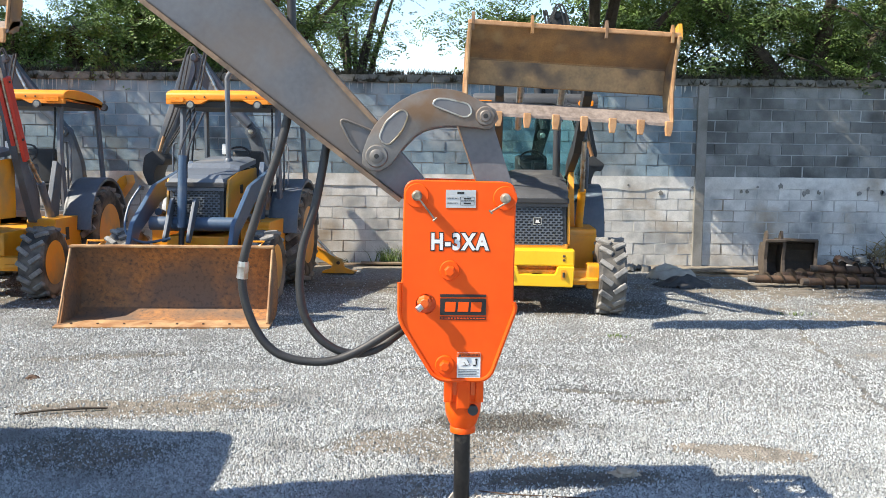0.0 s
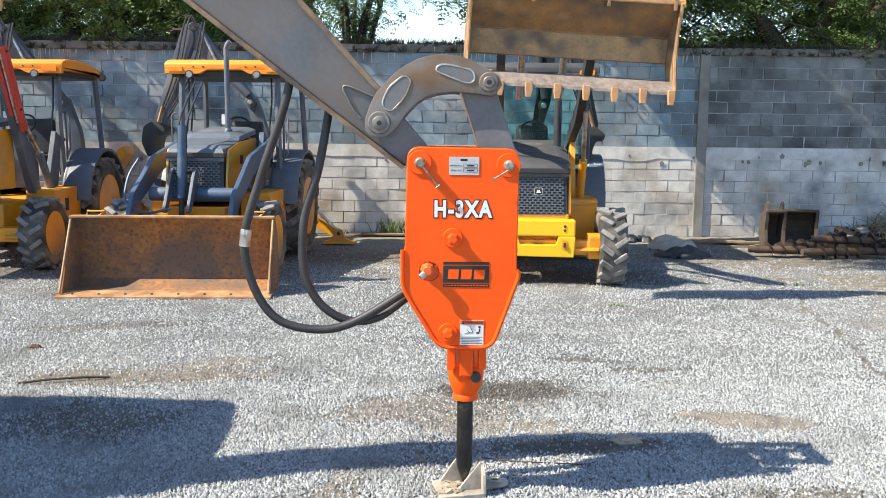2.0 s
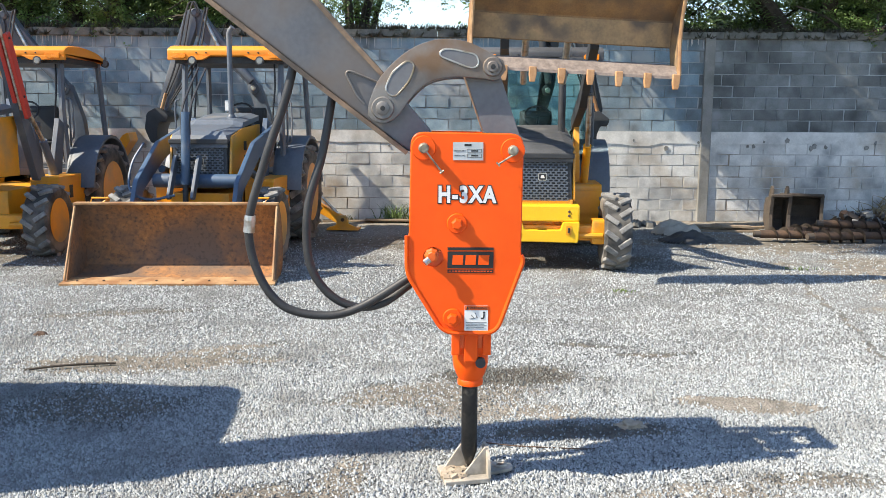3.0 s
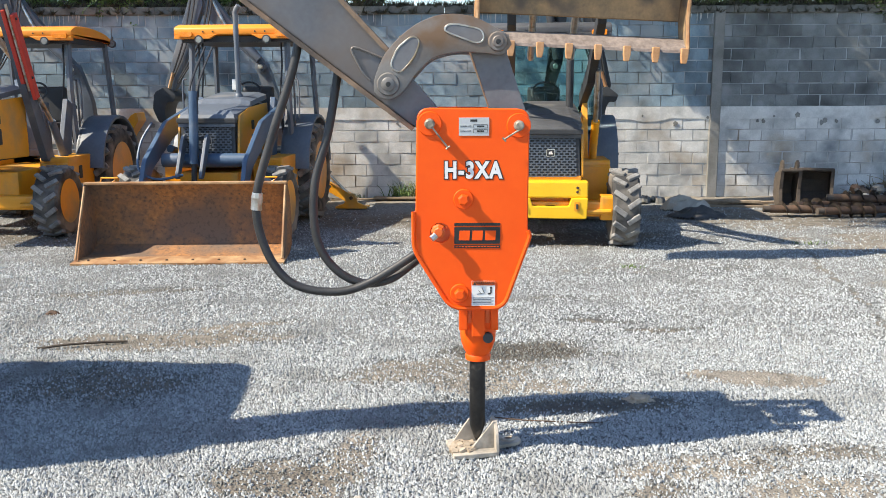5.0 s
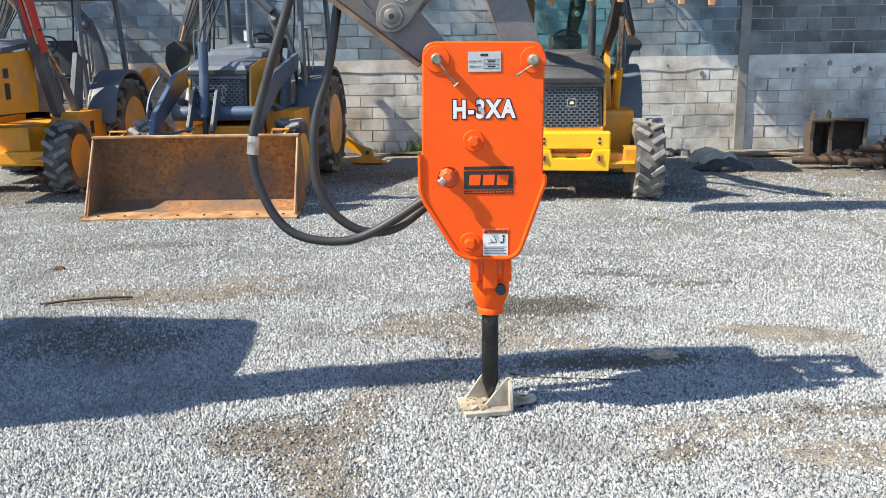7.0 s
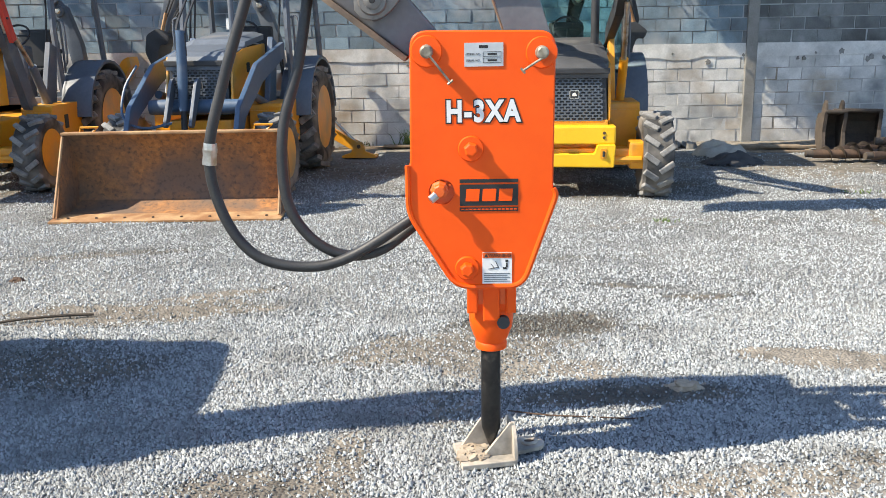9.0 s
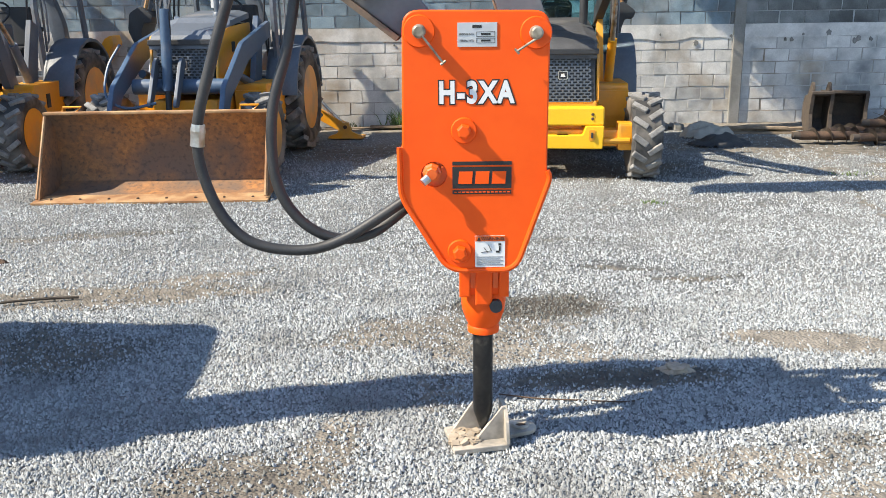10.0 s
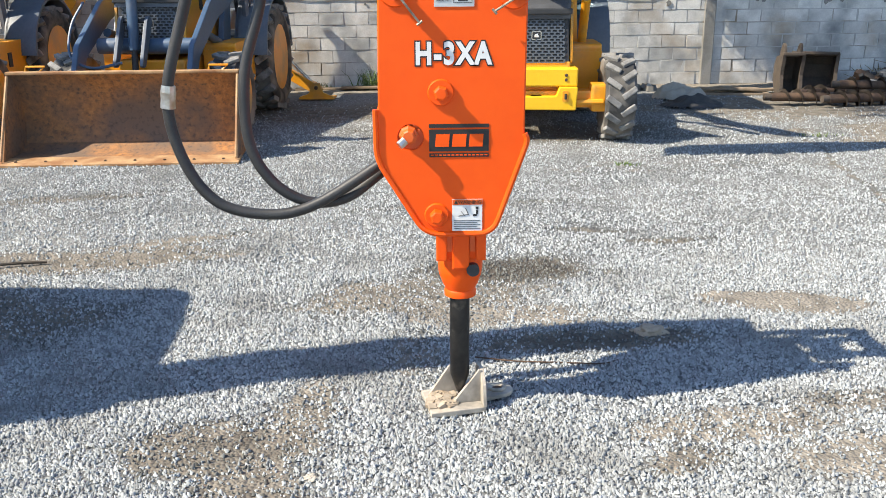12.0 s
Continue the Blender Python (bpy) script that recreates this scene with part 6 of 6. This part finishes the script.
# ---- clutter along the wall ----
def digging_bucket(x, y, turn, w, h, label, ears):
    """An old bucket on its back edge, mouth to the front: boxed sides, curved back, a lip plate on top."""
    t = empty("digging_bucket", pose(x, y, 0, 0, 0, turn), label, "bucket", "spare digging buckets")
    k = h / 0.6
    prof = [(0.0, 0.0), (0.30, 0.02), (0.45, 0.20), (0.45, 0.45), (0.36, 0.60), (0.0, 0.66), (0.0, 0.625), (0.34, 0.565), (0.415, 0.44), (0.415, 0.22), (0.28, 0.055), (0.0, 0.035)]
    part("shell", prism(B(), [(a * k, b * k) for a, b in prof], "x", -w / 2, w / 2), SCRAP_STEEL, t, "dark rusty shell")
    for s in (-1, 1):
        cheek = [(-0.02, 0.0), (0.30, 0.02), (0.45, 0.20), (0.45, 0.45), (0.36, 0.60), (-0.02, 0.66), (0.05, 0.33)]
        part("cheek", prism(B(), [(a * k, b * k) for a, b in cheek], "x", s * w / 2 - 0.016, s * w / 2 + 0.016, 0.004), SCRAP_STEEL, t)
        part("cheek_edge", prism(B(), [(-0.035, 0.0), (0.0, 0.0), (0.065 * k, 0.33 * k), (0.0, 0.66 * k), (-0.035, 0.66 * k), (0.03 * k, 0.33 * k)], "x", s * w / 2 - 0.026, s * w / 2 + 0.026, 0.004), SCRAP_STEEL, t, "worn cheek edge")
        if ears:
            part("ear", prism(B(), rounded([(0.03, 0.60), (0.26, 0.56), (0.20, 0.70), (0.12, 0.78), (0.06, 0.74)], 0.03), "x", s * w * 0.42 - 0.018, s * w * 0.42 + 0.018, 0.004), SCRAP_STEEL, t, "upright mounting ear")
    part("lip_plate", box(B(), -w / 2 - 0.02, w / 2 + 0.02, -0.05, 0.06, 0.645 * k, 0.685 * k, 0.006), SCRAP_STEEL, t)


def auger(x, y, turn, length, z=0.09):
    t = empty("auger", pose(x, y, z, 0, 0, turn), "rusty earth auger with a worn spiral, lying on the ground", "auger", "rusty augers")
    bm = B()
    tube(bm, [(-0.12, 0, 0), (length, 0, 0)], 0.06, 10)
    part("shaft", bm, RUST_DARK, t, smooth=True)
    bm = B()
    n, turns, r = 90, length / 0.19, 0.115
    inner, outer = [], []
    for k in range(n + 1):
        a = 2 * math.pi * turns * k / n
        c, s = math.cos(a), math.sin(a)
        inner.append(bm.verts.new((length * k / n, c * 0.03, s * 0.03)))
        outer.append(bm.verts.new((length * k / n, c * r, s * r)))
    for k in range(n):
        bm.faces.new((inner[k], inner[k + 1], outer[k + 1], outer[k]))
    bmesh.ops.solidify(bm, geom=bm.faces[:], thickness=0.03)
    part("flight", bm, SCRAP_STEEL, t, smooth=True)
    part("socket", tube(B(), [(-0.22, 0, 0), (-0.10, 0, 0)], 0.05, 12), SCRAP_STEEL, t, smooth=True)


digging_bucket(5.55, 13.8, -6, 0.28, 0.56, "narrow rusty digging bucket standing against the wall", True)
digging_bucket(6.05, 14.2, -17, 0.64, 0.54, "wide rusty digging bucket standing against the wall", False)
for q in ((5.05, 12.95, -3, 0.8, 0.11), (5.75, 12.72, 9, 0.75, 0.11), (5.55, 13.25, 14, 0.9, 0.12), (6.05, 13.05, -14, 0.7, 0.26), (6.45, 13.2, 24, 0.9, 0.11), (6.6, 12.85, -6, 0.8, 0.11)):
    auger(*q[:4], z=q[4])


def heap(name, label, category, x, y, rx, ry, h, count, mats, seed, long=1.0):
    """A loose heap of odd pieces."""
    rng = random.Random(seed)
    t = empty(name, pose(x, y, 0), label, category)
    for k in range(count):
        a, q = rng.uniform(0, 6.28), rng.random() ** 0.6
        px, py = math.cos(a) * rx * q, math.sin(a) * ry * q
        top = h * (1 - q * 0.9)
        s = rng.uniform(0.03, 0.075)
        pts = rounded([(-s * long, -s), (s * long * 0.8, -s * 1.1), (s * long, s * 0.7), (-s * long * 0.6, s)], s * 0.3, 2)
        bm = B()
        prism(bm, pts, "z", -s * 0.6, s * 0.6, 0, pose(px, py, max(s * 0.5, top * rng.uniform(0.3, 1.0)), rng.uniform(-35, 35), rng.uniform(-35, 35), rng.uniform(0, 360)))
        part("piece", bm, rng.choice(mats), t)


heap("scrap_heap", "heap of dark scrap, rags and rubble by the wall", "scrap", 7.3, 14.4, 0.9, 0.6, 0.4, 120, [RUST_DARK, TARP, SCRAP_STEEL, CONCRETE], 21, 1.6)
heap("scrap_heap", "low heap of rusty metal pieces on the ground", "scrap", 6.2, 13.5, 0.8, 0.35, 0.25, 60, [RUST_DARK, SCRAP_STEEL], 22, 1.3)
heap("rubble_heap", "small heap of rubble and broken blocks", "rubble", 3.2, 14.7, 0.5, 0.35, 0.15, 30, [CONCRETE, SACK], 23)


def brush_heap(x, y, rx, ry, h):
    """Dry cut branches and grass thrown against the wall."""
    rng = random.Random(41)
    bm = B()
    for _ in range(420):
        a, q = rng.uniform(0, 6.28), rng.random() ** 0.6
        p = Vector((x + math.cos(a) * rx * q, y + math.sin(a) * ry * q, 0.01 + h * (1 - q) * rng.random()))
        d = Vector((rng.uniform(-1, 1), rng.uniform(-0.6, 0.3), rng.uniform(-0.1, 0.7))).normalized() * rng.uniform(0.15, 0.5)
        e = p + d
        e.y, e.z = min(e.y, WALL_Y - 0.06), max(e.z, 0.01)
        tube(bm, [p, p.lerp(e, 0.5) + Vector((0, 0, 0.03)), e], [0.009, 0.007, 0.003], 4, False)
    tagged(part("brush_heap", bm, DRY), "heap of dry brown cut branches and grass", "brush", kind="stuff")


DRY = surface("dry_brush", (0.13, 0.10, 0.05), (0.30, 0.24, 0.13), 0.2, 0.9, island=True, spread=0.4)
brush_heap(8.0, 14.7, 0.9, 0.5, 0.7)


def draped(name, label, category, x, y, rx, ry, h, material, seed):
    """A crumpled sheet or sack thrown over something low."""
    n = 22
    vs, fs = [], []
    for j in range(n + 1):
        for i in range(n + 1):
            u, v = i / n * 2 - 1, j / n * 2 - 1
            e = max(0.0, 1 - (u * u + v * v))
            z = h * e ** 0.7 * (0.75 + 0.6 * noise.noise((u * 2.4 + seed, v * 2.4, 0))) + 0.03 * noise.noise((u * 7, v * 7, seed)) + 0.012
            r = 1 + 0.16 * noise.noise((math.atan2(v, u) * 1.3, seed, 2.0))
            vs.append((u * rx * r, v * ry * r, max(z, 0.004)))
    for j in range(n):
        for i in range(n):
            u, v = (i + 0.5) / n * 2 - 1, (j + 0.5) / n * 2 - 1
            if u * u + v * v < 1.0:
                k = j * (n + 1) + i
                fs.append((k, k + 1, k + n + 2, k + n + 1))
    ob = mesh_from(name, vs, fs, material)
    ob.matrix_basis = Matrix.Translation((x, y, 0))
    ob.data.polygons.foreach_set("use_smooth", [True] * len(ob.data.polygons))
    tagged(ob, label, category)


draped("tarpaulin", "crumpled dark tarpaulin lying on the gravel", "tarpaulin", 3.80, 12.85, 0.42, 0.28, 0.16, TARP, 3.0)
draped("cement_sack", "dusty pale sacking heaped near the wall", "sack", 3.85, 13.7, 0.40, 0.3, 0.22, SACK, 7.0)


def plank(x, y, z, length, turn, tilt=0.0, mat=None, label="weathered plank lying near the wall"):
    bm = box(B(), -length / 2, length / 2, -0.07, 0.07, 0, 0.035, 0.004)
    ob = part("plank", bm, mat or WOOD)
    ob.matrix_basis = pose(x, y, z, 0, tilt, turn)
    tagged(ob, label, "plank", "loose planks")


for k, q in enumerate(((4.75, 14.0, 0.0, 1.1, -3), (4.85, 14.15, 0.036, 1.2, 4), (4.7, 14.05, 0.072, 0.9, -8), (5.0, 14.3, 0.0, 0.8, 12), (-0.7, 15.1, 0.0, 2.6, 1), (-0.3, 14.95, 0.036, 1.9, -2), (1.6, 14.9, 0.0, 2.0, 2))):
    plank(*q)

# a lump of dry earth and a few stones lying loose
def lump(name, x, y, r, material, label, seed):
    bm = B()
    bmesh.ops.create_icosphere(bm, subdivisions=4, radius=1.0)
    for v in bm.verts:
        v.co *= 1 + 0.4 * noise.noise(v.co * 1.7 + Vector((seed, 0, 0))) + 0.22 * noise.noise(v.co * 5.0 + Vector((0, seed, 0)))
        v.co = Vector((v.co.x * r, v.co.y * r * 0.75, max(v.co.z, -0.3) * r * 0.5))
    ob = part(name, bm, material, smooth=True)
    ob.matrix_basis = Matrix.Translation((x, y, r * 0.12))
    tagged(ob, label, "stone")


lump("earth_clod", 1.20, 4.94, 0.075, LEAFDRY, "rough dry clod of earth on the gravel", 2.0)
for x, y, r in ((1.30, 4.99, 0.022), (1.11, 4.98, 0.018), (1.27, 4.88, 0.015), (1.34, 4.93, 0.013)):
    lump("earth_clod", x, y, r, LEAFDRY, "small crumb of dry earth beside the clod", 10 * r)
lump("stone", -3.42, 7.15, 0.05, RUST_DARK, "dark fist-sized stone on the gravel", 5.0)
lump("stone", -0.42, 3.62, 0.03, SACK, "small tan pebble on bare earth", 8.0)
bm = B()
tube(bm, curve_points([(-3.05, 6.05, 0.02), (-2.85, 6.12, 0.03), (-2.6, 6.22, 0.02), (-2.45, 6.25, 0.015)], 4), 0.010, 6)
tagged(part("stick", bm, BARK, smooth=True), "thin dry stick lying on the mud", "stick")
# a thin dark line along the gravel, built as a fine bar
bm = B()
tube(bm, curve_points([(0.26, 4.66, 0.012), (0.45, 4.60, 0.014), (0.66, 4.58, 0.012), (0.86, 4.56, 0.012), (0.95, 4.60, 0.010)], 5), 0.004, 6)
tagged(part("wire", bm, RUST_DARK, smooth=True), "thin dark line lying on the gravel", "wire")
